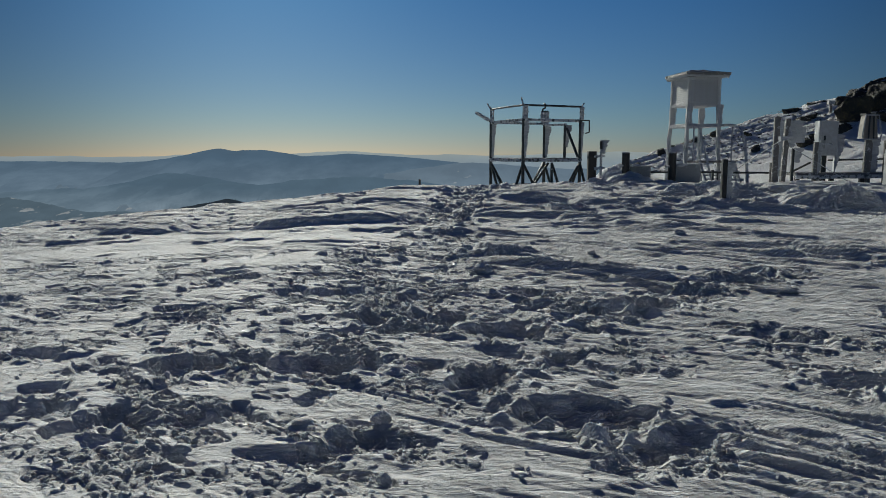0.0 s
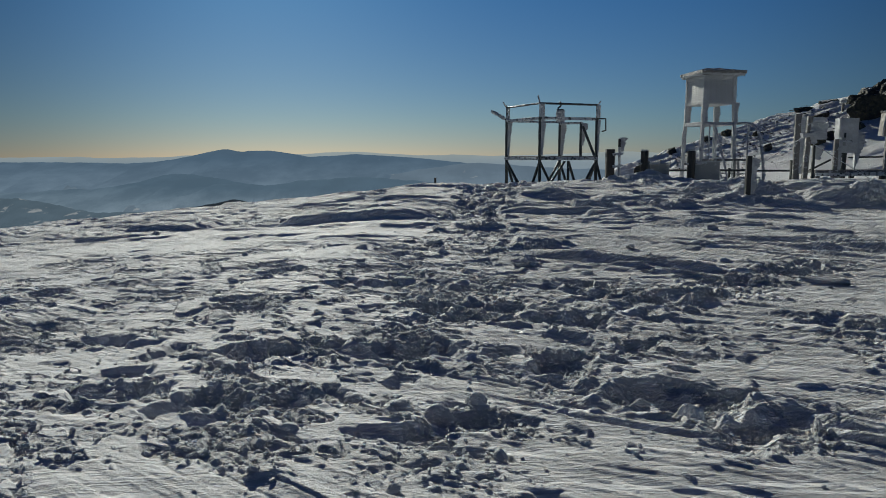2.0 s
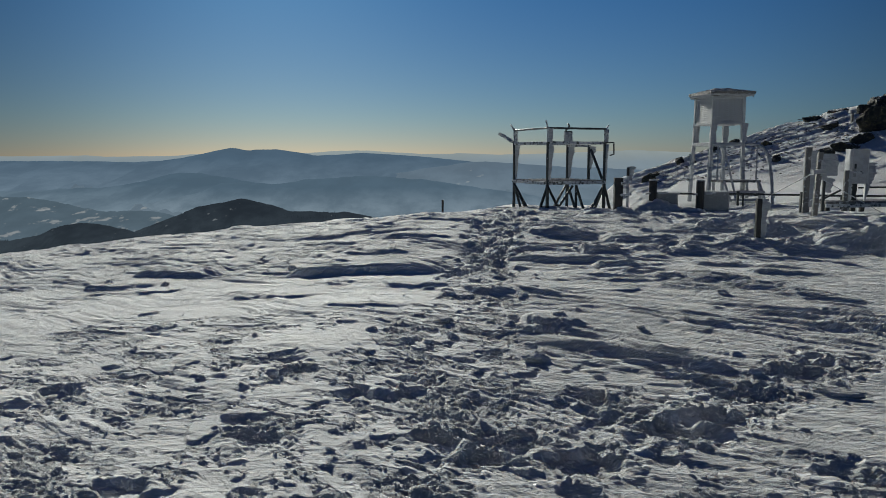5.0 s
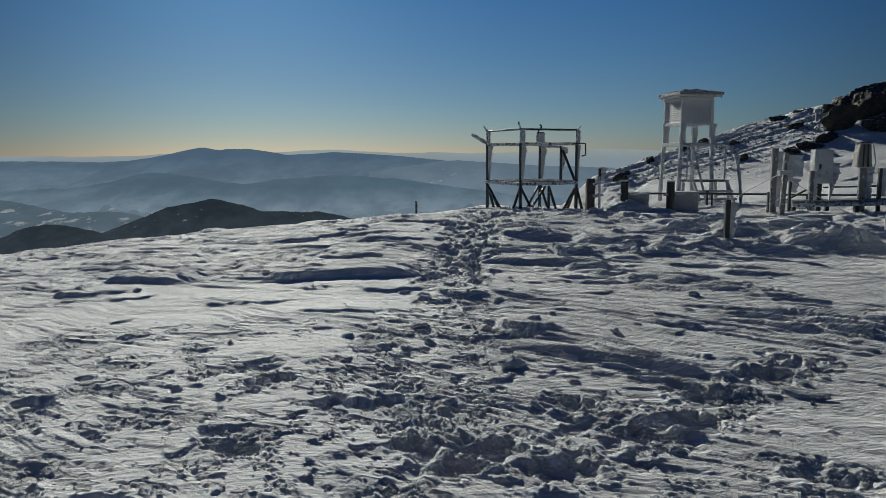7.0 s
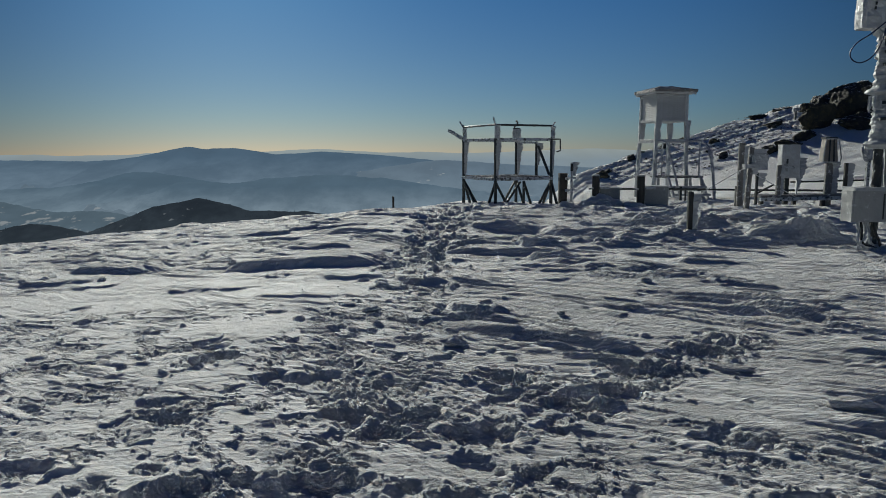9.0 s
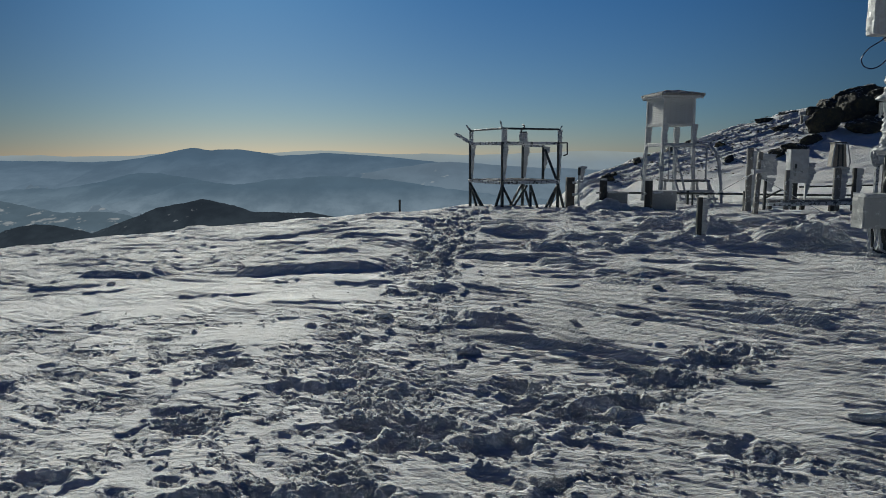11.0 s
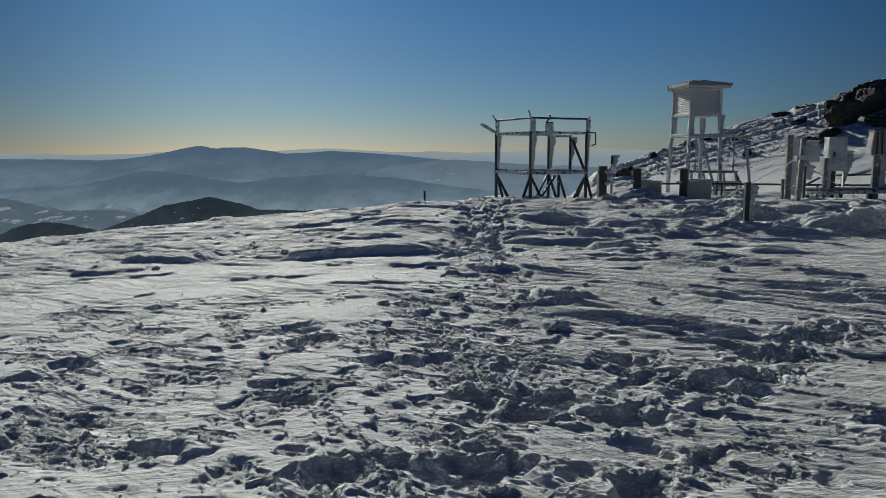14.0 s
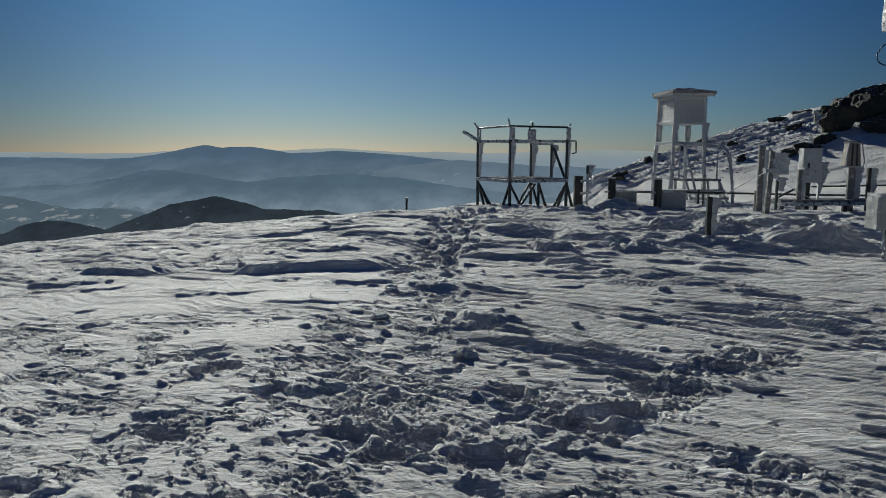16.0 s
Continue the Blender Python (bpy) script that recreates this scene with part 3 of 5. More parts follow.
def ground_z(x, y):
    """The height of the snow surface."""
    x, y = np.asarray(x, float), np.asarray(y, float)
    fi = np.log(np.maximum(np.hypot(x - OX, y - OY), 0.01) / RAD[0]) / math.log(RAD[1] / RAD[0])
    fj = (np.arctan2(x - OX, y - OY) - ANG[0]) / (ANG[1] - ANG[0])
    inside = (fi > 0) & (fj > 0) & (fi < field.shape[0] - 2) & (fj < field.shape[1] - 2)
    i, j = np.clip(fi, 0, field.shape[0] - 2).astype(int), np.clip(fj, 0, field.shape[1] - 2).astype(int)
    u, v = fj - j, fi - i
    s = (field[i, j] * (1 - u) + field[i, j + 1] * u) * (1 - v) + (field[i + 1, j] * (1 - u) + field[i + 1, j + 1] * u) * v
    return shape(x, y, np.where(inside, s, far_relief(x, y)))


def on_snow(x, y):
    return float(ground_z(np.array([x]), np.array([y]))[0])


def build_ground():
    """One sheet on a ring grid round the middle of the place."""
    inner = np.geomspace(0.06, RAD[0], 40)[:-1]
    rad = np.concatenate([inner, RAD, np.geomspace(RAD[-1], 31.0, 34)[1:], np.linspace(31.0, 42.0, 130)[1:], np.geomspace(42.0, 60.0, 20)[1:], np.geomspace(60.0, 4900.0, 44)[1:]])
    ang = np.concatenate([ANG, np.radians(np.linspace(41, 319, 66)[1:-1])])
    aa, rr = np.meshgrid(ang, rad)
    x, y = OX + rr * np.sin(aa), OY + rr * np.cos(aa)
    n0, n1, m = len(inner), len(inner) + len(RAD), len(ANG)
    rel = np.empty_like(x)
    rel[:n0], rel[n1:] = relief(x[:n0], y[:n0]), far_relief(x[n1:], y[n1:])
    rel[n0:n1, :m], rel[n0:n1, m:] = field, relief(x[n0:n1, m:], y[n0:n1, m:])
    z = shape(x, y, rel)
    nr, na = x.shape
    loose = np.full(x.shape, 0.15)
    loose[n0:n1, :m] = np.maximum(0.1, hollow)
    co = np.stack([x, y, z], -1).reshape(-1, 3)
    co = np.vstack([co, [[OX, OY, float(z[0].mean())]]])
    i, j = np.meshgrid(np.arange(nr - 1), np.arange(na), indexing="ij")
    jn = (j + 1) % na
    quads = np.stack([i * na + j, i * na + jn, (i + 1) * na + jn, (i + 1) * na + j], -1).reshape(-1, 4)[:, ::-1]
    fan = np.stack([np.full(na, nr * na), np.arange(na), (np.arange(na) + 1) % na], -1)[:, ::-1]
    me = bpy.data.meshes.new("ground")
    nq, nf = len(quads), len(fan)
    me.vertices.add(len(co))
    me.vertices.foreach_set("co", co.astype(np.float32).ravel())
    me.loops.add(nq * 4 + nf * 3)
    me.loops.foreach_set("vertex_index", np.concatenate([quads.ravel(), fan.ravel()]).astype(np.int32))
    me.polygons.add(nq + nf)
    me.polygons.foreach_set("loop_start", np.concatenate([np.arange(nq) * 4, nq * 4 + np.arange(nf) * 3]).astype(np.int32))
    me.polygons.foreach_set("use_smooth", np.ones(nq + nf, bool))
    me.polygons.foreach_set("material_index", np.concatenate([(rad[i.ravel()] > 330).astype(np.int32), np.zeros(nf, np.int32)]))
    me.update(calc_edges=True)
    me.attributes.new("broken", "FLOAT", "POINT").data.foreach_set("value", np.append(loose.ravel(), 0.15).astype(np.float32))
    me.attributes.new("combed", "FLOAT", "POINT").data.foreach_set("value", combed(co[:, 0], co[:, 1]).astype(np.float32))
    me.materials.append(SNOW)
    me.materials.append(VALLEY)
    return tagged(new("ground", me), "wind-carved and trodden snow on a mountain top", "snow", kind="structure")


def clods(count, fine, low, high, power, reach):
    """Broken lumps and crumbs of crust lying on the trodden snow."""
    bm = bmesh.new()
    bmesh.ops.create_icosphere(bm, subdivisions=fine, radius=1.0)
    bm.verts.ensure_lookup_table()
    v0 = np.array([v.co[:] for v in bm.verts])
    f0 = np.array([[v.index for v in f.verts] for f in bm.faces])
    bm.free()
    verts, faces = [], []
    spots = np.array(list(scatter(count, np.minimum(1, hollow**1.2 + 0.012), power, 1.0, reach)))
    for n, (x, y) in enumerate(spots):
        r = low + (high - low) * rng.uniform() ** 2.2
        v = v0.copy()
        for _ in range(9):                # knock flat faces on it
            k = rng.normal(size=3)
            k /= np.linalg.norm(k)
            v = v - np.maximum(0, v @ k - rng.uniform(0.42, 0.8))[:, None] * k
        v *= np.array([r * rng.uniform(1.0, 1.7), r * rng.uniform(0.8, 1.2), r * rng.uniform(0.55, 0.95)])
        a, b = rng.uniform(0, 2 * math.pi), rng.normal() * 0.35
        v = v @ np.array([[1, 0, 0], [0, math.cos(b), math.sin(b)], [0, -math.sin(b), math.cos(b)]])
        v = v @ np.array([[math.cos(a), math.sin(a), 0], [-math.sin(a), math.cos(a), 0], [0, 0, 1]])
        verts.append(v + np.array([x, y, 0.22 * r]))
        faces.append(f0 + n * len(v0))
    verts = np.array(verts)
    verts[:, :, 2] += ground_z(spots[:, 0], spots[:, 1])[:, None]
    me = bpy.data.meshes.new("snow_clods")
    me.from_pydata(verts.reshape(-1, 3).tolist(), [], np.vstack(faces).tolist())
    me.attributes.new("broken", "FLOAT", "POINT").data.foreach_set("value", np.ones(len(me.vertices), np.float32))
    me.materials.append(SNOW)
    tagged(new("snow_clods", me), "broken lumps and crumbs of crusted snow", "snow", kind="stuff")


# far floor of the sheet, its haze painted in as glow
VALLEY = painted_haze_material("valley_haze_glow", (0.20, 0.27, 0.325), (0.14, 0.205, 0.27), -200, -120, (0.34, 0.38, 0.40), 0.60, 0.006)
build_ground()
clods(320, 3, 0.009, 0.021, 1.2, 11.0)
clods(2200, 2, 0.005, 0.013, 1.4, 9.0)
clods(8000, 1, 0.003, 0.009, 1.7, 6.0)


# ---------------------------------------------------------------- the far mountains
def ridge(name, label, dist, crest, foot, material, bumps, depth, seed, cols=420, rows=26):
    """A range at that distance: crest gives (across, up) as fractions of the distance, foot its foot's height in metres."""
    us, vs = zip(*crest)
    u = np.linspace(us[0], us[-1], cols)
    top = np.interp(u, us, vs) * dist
    top = np.convolve(np.pad(top, 3, "edge"), np.ones(7) / 7, "valid")
    top += bumps * fbm(u * 38, u * 0 + seed, 5, seed, 0.55)
    f = np.linspace(0, 1, rows)[:, None]
    y = dist - depth * (1 - f) + 0 * u
    x = u[None, :] * dist * (1 - 0.15 * (1 - f))
    spur = fbm(x / (dist * 0.045), y / (dist * 0.12) + seed, 5, seed + 3)
    z = foot + (top[None, :] - foot) * f**0.85 + (top[None, :] - foot) * 0.22 * spur * f * (1 - f) * 4 * 0.5
    back_y, back_z = y[-1:] + depth * 0.6, np.full_like(top, foot)[None, :]
    x, y, z = np.vstack([x, x[-1:]]), np.vstack([y, back_y]), np.vstack([z, back_z])
    n, m = x.shape
    i, j = np.meshgrid(np.arange(n - 1), np.arange(m - 1), indexing="ij")
    quads = np.stack([i * m + j, i * m + j + 1, (i + 1) * m + j + 1, (i + 1) * m + j], -1).reshape(-1, 4)
    me = bpy.data.meshes.new(name)
    me.from_pydata(np.stack([x, y, z + 1.07], -1).reshape(-1, 3).tolist(), [], quads.tolist())
    me.polygons.foreach_set("use_smooth", [True] * len(me.polygons))
    me.materials.append(material)
    return tagged(new(name, me), label, "mountains", kind="structure")


def crest(points):
    """Crest points given as hundredths of the distance across and thousandths of it up."""
    return [(a / 100, b / 1000) for a, b in points]


# each range's air colours are haze light painted in, paler or darker by height
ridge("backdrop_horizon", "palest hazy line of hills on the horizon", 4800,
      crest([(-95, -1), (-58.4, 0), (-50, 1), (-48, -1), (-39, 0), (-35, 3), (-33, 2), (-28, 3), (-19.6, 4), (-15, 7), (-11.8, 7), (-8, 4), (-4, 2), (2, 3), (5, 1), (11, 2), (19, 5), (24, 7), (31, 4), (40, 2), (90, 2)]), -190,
      painted_haze_material("air_farthest", (0.21, 0.275, 0.325), (0.285, 0.335, 0.34), -40, 20, (0.36, 0.38, 0.36), 0.75, 0.002, 1.0, 0.03), 3.0, 500, 11)
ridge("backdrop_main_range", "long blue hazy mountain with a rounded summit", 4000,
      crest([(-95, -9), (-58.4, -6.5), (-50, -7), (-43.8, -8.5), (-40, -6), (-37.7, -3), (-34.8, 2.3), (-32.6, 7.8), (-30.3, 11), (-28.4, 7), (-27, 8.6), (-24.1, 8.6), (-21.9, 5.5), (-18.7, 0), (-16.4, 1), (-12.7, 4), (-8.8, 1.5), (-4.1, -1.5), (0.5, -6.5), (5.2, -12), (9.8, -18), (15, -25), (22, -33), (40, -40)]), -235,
      painted_haze_material("air_main", (0.18, 0.255, 0.325), (0.082, 0.138, 0.20), -200, -10, (0.22, 0.28, 0.33), 0.72, 0.004, 0.95, 0.08), 2.5, 1000, 23, 560, 34)
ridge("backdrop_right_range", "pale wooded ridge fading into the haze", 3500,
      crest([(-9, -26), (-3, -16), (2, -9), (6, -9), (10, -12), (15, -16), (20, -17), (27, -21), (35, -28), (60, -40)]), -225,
      painted_haze_material("air_right_range", (0.17, 0.235, 0.29), (0.125, 0.18, 0.235), -190, -60, (0.36, 0.40, 0.41), 0.66, 0.006, 0.97, 0.06), 3.0, 600, 29)
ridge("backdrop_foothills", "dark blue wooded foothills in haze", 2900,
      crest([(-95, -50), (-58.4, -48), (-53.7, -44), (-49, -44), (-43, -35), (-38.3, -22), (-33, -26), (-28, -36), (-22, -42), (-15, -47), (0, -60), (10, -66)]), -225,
      painted_haze_material("air_foothills", (0.195, 0.27, 0.33), (0.088, 0.145, 0.20), -195, -105, (0.30, 0.36, 0.40), 0.70, 0.007, 0.95, 0.1), 4.0, 560, 31, 460, 26)
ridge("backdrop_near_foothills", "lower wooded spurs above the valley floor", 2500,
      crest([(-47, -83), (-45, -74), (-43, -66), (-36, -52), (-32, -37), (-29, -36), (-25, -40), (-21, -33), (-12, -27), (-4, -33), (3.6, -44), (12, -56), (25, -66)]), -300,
      painted_haze_material("air_near_foothills", (0.22, 0.295, 0.355), (0.092, 0.15, 0.205), -185, -105, (0.32, 0.37, 0.40), 0.72, 0.008, 0.95, 0.1), 3.5, 480, 37, 460, 26)
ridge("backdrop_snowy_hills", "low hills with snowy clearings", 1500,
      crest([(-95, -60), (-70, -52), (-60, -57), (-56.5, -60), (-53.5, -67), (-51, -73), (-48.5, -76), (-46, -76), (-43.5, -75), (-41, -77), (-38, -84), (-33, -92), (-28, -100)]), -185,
      painted_haze_material("air_snowy_hills", (0.12, 0.175, 0.22), (0.095, 0.145, 0.185), -150, -80, (0.42, 0.45, 0.46), 0.58, 0.016, 0.9, 0.15), 3.0, 330, 43, 360, 24)
# mostly emission: haze painted over the dark woods and snowy clearings
HILL = painted_haze_material("wooded_hill_haze_glow", (0.070, 0.095, 0.115), (0.022, 0.031, 0.042), -100, -40, (0.24, 0.27, 0.29), 0.655, 0.06, 0.95, 0.1)
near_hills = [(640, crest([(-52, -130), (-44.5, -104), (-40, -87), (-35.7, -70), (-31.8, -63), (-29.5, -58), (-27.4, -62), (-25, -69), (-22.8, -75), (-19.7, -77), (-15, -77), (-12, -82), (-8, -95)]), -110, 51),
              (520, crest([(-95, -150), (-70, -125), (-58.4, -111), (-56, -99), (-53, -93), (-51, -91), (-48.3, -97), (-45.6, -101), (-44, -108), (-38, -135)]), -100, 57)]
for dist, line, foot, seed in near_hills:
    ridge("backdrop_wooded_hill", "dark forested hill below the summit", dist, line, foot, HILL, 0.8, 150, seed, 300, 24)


def forest():
    """Conifers along the crests of the two nearer hills."""
    bm = bmesh.new()
    rnd = random.Random(5)
    for dist, line, foot, seed in near_hills:
        us, vs = zip(*line)
        for _ in range(420):
            u = rnd.uniform(us[1], us[-2])
            back = rnd.uniform(0, 14)
            h = rnd.uniform(0.9, 2.0)
            z = float(np.interp(u, us, vs)) * dist + 1.07 - back * 0.28 - 1.0
            x, y = u * dist, dist - back
            for k in range(2):
                zz = z + k * h * 0.42
                w = h * (0.34 - 0.10 * k)
                ring = [bm.verts.new((x + w * math.cos(a), y + w * math.sin(a), zz)) for a in (0.3, 1.6, 2.8, 4.1, 5.3)]
                peak = bm.verts.new((x, y, zz + h * 0.62))
                for q in range(5):
                    bm.faces.new((ring[q], ring[(q + 1) % 5], peak))
    # the trees share the hills' painted haze glow
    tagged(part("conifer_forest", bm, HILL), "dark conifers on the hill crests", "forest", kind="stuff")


forest()


# ---------------------------------------------------------------- rocks of the hillside
def rock_mesh(size, seed, cuts=18, sub=4, knock=(0.5, 0.85)):
    rnd = random.Random(seed)
    bm = bmesh.new()
    bmesh.ops.create_icosphere(bm, subdivisions=sub, radius=1.0)
    planes = []
    for _ in range(cuts):
        n = Vector((rnd.gauss(0, 1), rnd.gauss(0, 1), rnd.gauss(0, 1))).normalized()
        planes.append((n, rnd.uniform(*knock)))
    for v in bm.verts:
        for n, d in planes:
            over = v.co.dot(n) - d
            if over > 0:
                v.co -= n * over * 0.96
        p = v.co * 2.1 + Vector((seed, 0, 0))
        v.co *= 1 + 0.16 * noise.noise(p) + 0.09 * noise.noise(p * 2.6) + 0.05 * noise.noise(p * 6) + 0.02 * noise.noise(p * 14)
        v.co = Vector((v.co.x * size[0], v.co.y * size[1], v.co.z * size[2]))
    return bm


def rock(x, y, size, seed, label, sink=0.35, turn=0.0, lift=None, tilt=0.0):
    z = on_snow(x, y) + size[2] * (0.62 - sink) if lift is None else lift
    ob = part("rock", rock_mesh(size, seed, 26, 5, (0.62, 0.92)) if size[0] > 1.3 else rock_mesh(size, seed), ROCK, None)
    ob.matrix_basis = pose(x, y, z, 0, -tilt, turn)
    return tagged(ob, label, "rock", "rocks of the hillside")


OUTCROP = "dark lichened rock outcrop dusted with snow"
rock(22.7, 37.4, (3.0, 1.7, 1.6), 23, OUTCROP, lift=3.25, turn=8, tilt=10)
rock(21.2, 37.0, (1.4, 1.1, 1.05), 31, OUTCROP, lift=3.3, turn=40)
rock(25.7, 38.4, (3.0, 1.9, 1.6), 5, OUTCROP, lift=3.8, tilt=10)
rock(28.9, 39.2, (3.4, 2.0, 2.0), 8, OUTCROP, lift=4.3, tilt=10)
rock(18.85, 33.5, (0.98, 0.8, 0.85), 9, "greenish brown boulder under the outcrop", lift=2.95, turn=-20)
rock(20.7, 34.3, (1.25, 0.9, 0.85), 13, OUTCROP, lift=3.35, turn=12)
rock(23.0, 34.8, (1.6, 1.0, 1.0), 14, OUTCROP, lift=3.9, turn=-15)
rock(19.7, 36.2, (0.7, 0.5, 0.4), 16, "snow-dusted dark rock on the ridge", 0.4, 30)
rock(20.4, 32.4, (1.5, 0.8, 0.62), 27, "dark rock slab on the snow slope", 0.6, 15)
rock(22.6, 32.9, (1.6, 0.9, 0.8), 28, "dark rock slab on the snow slope", 0.6, -10)
rock(15.95, 32.1, (0.46, 0.4, 0.34), 15, "reddish brown boulder half buried in snow", 0.3)
rock(19.2, 37.6, (0.7, 0.5, 0.34), 17, "snow-dusted rock on the ridge", 1.05)
rock(17.9, 37.3, (0.8, 0.4, 0.32), 18, "snow-dusted rock on the ridge", 1.1)
for k, (x, y, a, b, c) in enumerate([(16.9, 32.3, 0.9, 0.5, 0.30), (17.9, 32.6, 1.1, 0.5, 0.33), (14.4, 33.4, 0.36, 0.3, 0.22), (17.6, 35.4, 0.9, 0.4, 0.22),
                                     (11.2, 37.2, 0.40, 0.35, 0.24), (11.9, 37.6, 0.5, 0.3, 0.17), (13.0, 37.3, 0.6, 0.3, 0.26), (13.9, 37.2, 0.42, 0.3, 0.2), (14.9, 35.6, 0.38, 0.3, 0.2),
                                     (9.35, 36.0, 0.52, 0.4, 0.50), (9.8, 36.4, 0.3, 0.3, 0.18)]):
    rock(x, y, (a, b, 1.5 * c), 40 + k, "dark rock poking out of the snow slope", 0.8, k * 37)


def rubble():
    """Loose stones that break through the snow below the ridge."""
    bm = bmesh.new()
    rnd = random.Random(12)
    spots = []
    for k in range(1500):
        f = rnd.random() ** 0.8
        x = rnd.uniform(9.6, 18.5)
        y = 33.0 + 5.0 * f + rnd.uniform(-1.5, 1)
        r = rnd.uniform(0.012, 0.036) * (1.6 if rnd.random() < 0.12 else 1)
        z = 0.0
        spots.append((x, y))
        base = bmesh.ops.create_icosphere(bm, subdivisions=1, radius=1.0)["verts"]
        sx, sy, sz = r * rnd.uniform(1.0, 2.6), r, r * rnd.uniform(0.4, 0.8)
        for v in base:
            j = 1 + rnd.uniform(-0.25, 0.2)
            v.co = Vector((x + v.co.x * sx * j, y + v.co.y * sy * j, z + v.co.z * sz * j + sz * 0.25))
    spots = np.array(spots)
    heights = np.repeat(ground_z(spots[:, 0], spots[:, 1]), len(bm.verts) // len(spots))
    for v, h in zip(bm.verts, heights):
        v.co.z += h
    tagged(part("rubble", bm, ROCK), "loose stones breaking through the snow below the ridge", "stones", kind="stuff")


rubble()


# ---------------------------------------------------------------- the observation rack
def observation_rack():
    base = on_snow(1.9, 16.0)
    t = thing("observation_rack", pose(1.75, 15.5, base, 0, 0, 22.9), "dark steel platform frame with railings and rime on its posts", "rack")
    W, L = 1.42, 1.52
    P, R1, R2 = 0.685 - base, 1.495 - base, 1.80 - base
    lee = Matrix.Rotation(radians(-22.9), 3, "Z") @ LEE
    corners = {"M": (0, 0), "R": (W, 0), "L": (0, L), "B": (W, L)}
    for k, (x, y) in corners.items():
        bm = beam(bmesh.new(), (x, y, -0.25), (x, y, R1 + (0.0 if k == "B" else 0.02)), 0.055, 0.055)
        post = part("post", rough(bm, 0.12, 0.004, 30), DARK_STEEL, t)
        w = {"M": 0.10, "R": 0.06, "L": 0.10, "B": 0.13}[k]
        fl = rime_flag(bmesh.new(), Vector((x, y, P + 0.03)) + lee * 0.02, Vector((x, y, R1 - 0.02)) + lee * 0.02, lee, w * 0.45, w * 1.15, 0.05, ord(k))
        part("rime", fl, RIME, post, "white wind-grown rime")
    # middle post of the gate side, its lintel and brace
    bm = beam(bmesh.new(), (W, 0.62, P), (W, 0.62, 1.45 - base), 0.05, 0.05)
    gate = part("gate_post", rough(bm, 0.12, 0.004, 30), DARK_STEEL, t)
    part("rime", rime_flag(bmesh.new(), Vector((W, 0.62, P + 0.25)) + lee * 0.02, Vector((W, 0.62, 1.43 - base)) + lee * 0.02, lee, 0.04, 0.15, 0.05, 3.3), RIME, gate, "white wind-grown rime")
    part("lintel", beam(bmesh.new(), (W, 0.59, 1.44 - base), (W, L, 1.46 - base), 0.045, 0.05), FROSTED_STEEL, t)
    part("gate_brace", beam(bmesh.new(), (W, 0.55, 1.36 - base), (W, 0.08, P + 0.03), 0.045, 0.045), DARK_STEEL, t)
    # platform: frame beams and planks
    for a, b in (((0, -0.03), (W, -0.03)), ((0, L + 0.03), (W, L + 0.03)), ((-0.03, 0), (-0.03, L)), ((W + 0.03, 0), (W + 0.03, L))):
        part("platform_beam", rough(beam(bmesh.new(), (*a, P - 0.04), (*b, P - 0.04), 0.05, 0.065), 0.06, 0.012, 16, a[0]), FROSTED_STEEL, t)
    for k in range(7):
        y = 0.08 + k * (L - 0.16) / 6
        part("platform_plank", rough(beam(bmesh.new(), (0.0, y, P - 0.005), (W, y, P - 0.005), 0.075, 0.03), 0.1, 0.010, 11, k), GREY_WOOD, t)
    # railings
    for a, b in (("L", "M"), ("M", "R")):
        pa, pb = corners[a], corners[b]
        part("middle_rail", rough(beam(bmesh.new(), (*pa, R1), (*pb, R1), 0.05, 0.06), 0.07, 0.010, 17, ord(a)), FROSTED_STEEL, t)
        part("top_rail", tube(bmesh.new(), along([(*pa, R2), (*pb, R2)], 0.08), 0.021, 8, 0.3, ord(b)), BLACK_STEEL, t)
    part("middle_rail", rough(beam(bmesh.new(), (0, L, R1), (W, L, R1), 0.04, 0.05), 0.07, 0.008, 17, 5), FROSTED_STEEL, t)
    for k, (x, y) in corners.items():
        if k != "B":
            up = part("upright", rough(beam(bmesh.new(), (x, y, R1), (x, y, R2 + 0.01), 0.04, 0.04), 0.06, 0.006, 25), FROSTED_STEEL, t)
            ice = rough(beam(bmesh.new(), Vector((x, y, R1 + 0.02)) + lee * (0.03 if k == "R" else 0.05), Vector((x, y, R2 - 0.01)) + lee * (0.03 if k == "R" else 0.05), 0.05, {"M": 0.09, "R": 0.08, "L": 0.03}[k], lee), 0.03, 0.02, 22, ord(k))
            part("rime", ice, RIME, up, "lumpy white rime")
    # spikes
    for (x, y), d in ((corners["L"], (-0.09, 0.03, 0.13)), (corners["M"], (-0.05, 0.02, 0.16)), (corners["R"], (0.07, -0.02, 0.08)), (corners["L"], (-0.02, 0.0, 0.06))):
        part("spike", tube(bmesh.new(), along([(x, y, R2 - 0.03), (x + d[0], y + d[1], R2 + d[2])], 0.03), 0.017, 6, 0.5, x), FROSTED_STEEL, t)
    # the arm on the left, thick with rime
    arm = part("arm", beam(bmesh.new(), (0, L, R1 + 0.02), (-0.18, L + 0.28, R1 + 0.18), 0.04, 0.03), DARK_STEEL, t)
    part("rime", rough(beam(bmesh.new(), (-0.02, L + 0.03, R1 + 0.05), (-0.22, L + 0.34, R1 + 0.24), 0.08, 0.055), 0.03, 0.022, 20, 2), RIME, arm, "sleeve of white rime")
    # sensor at the back corner
    x, y = corners["B"]
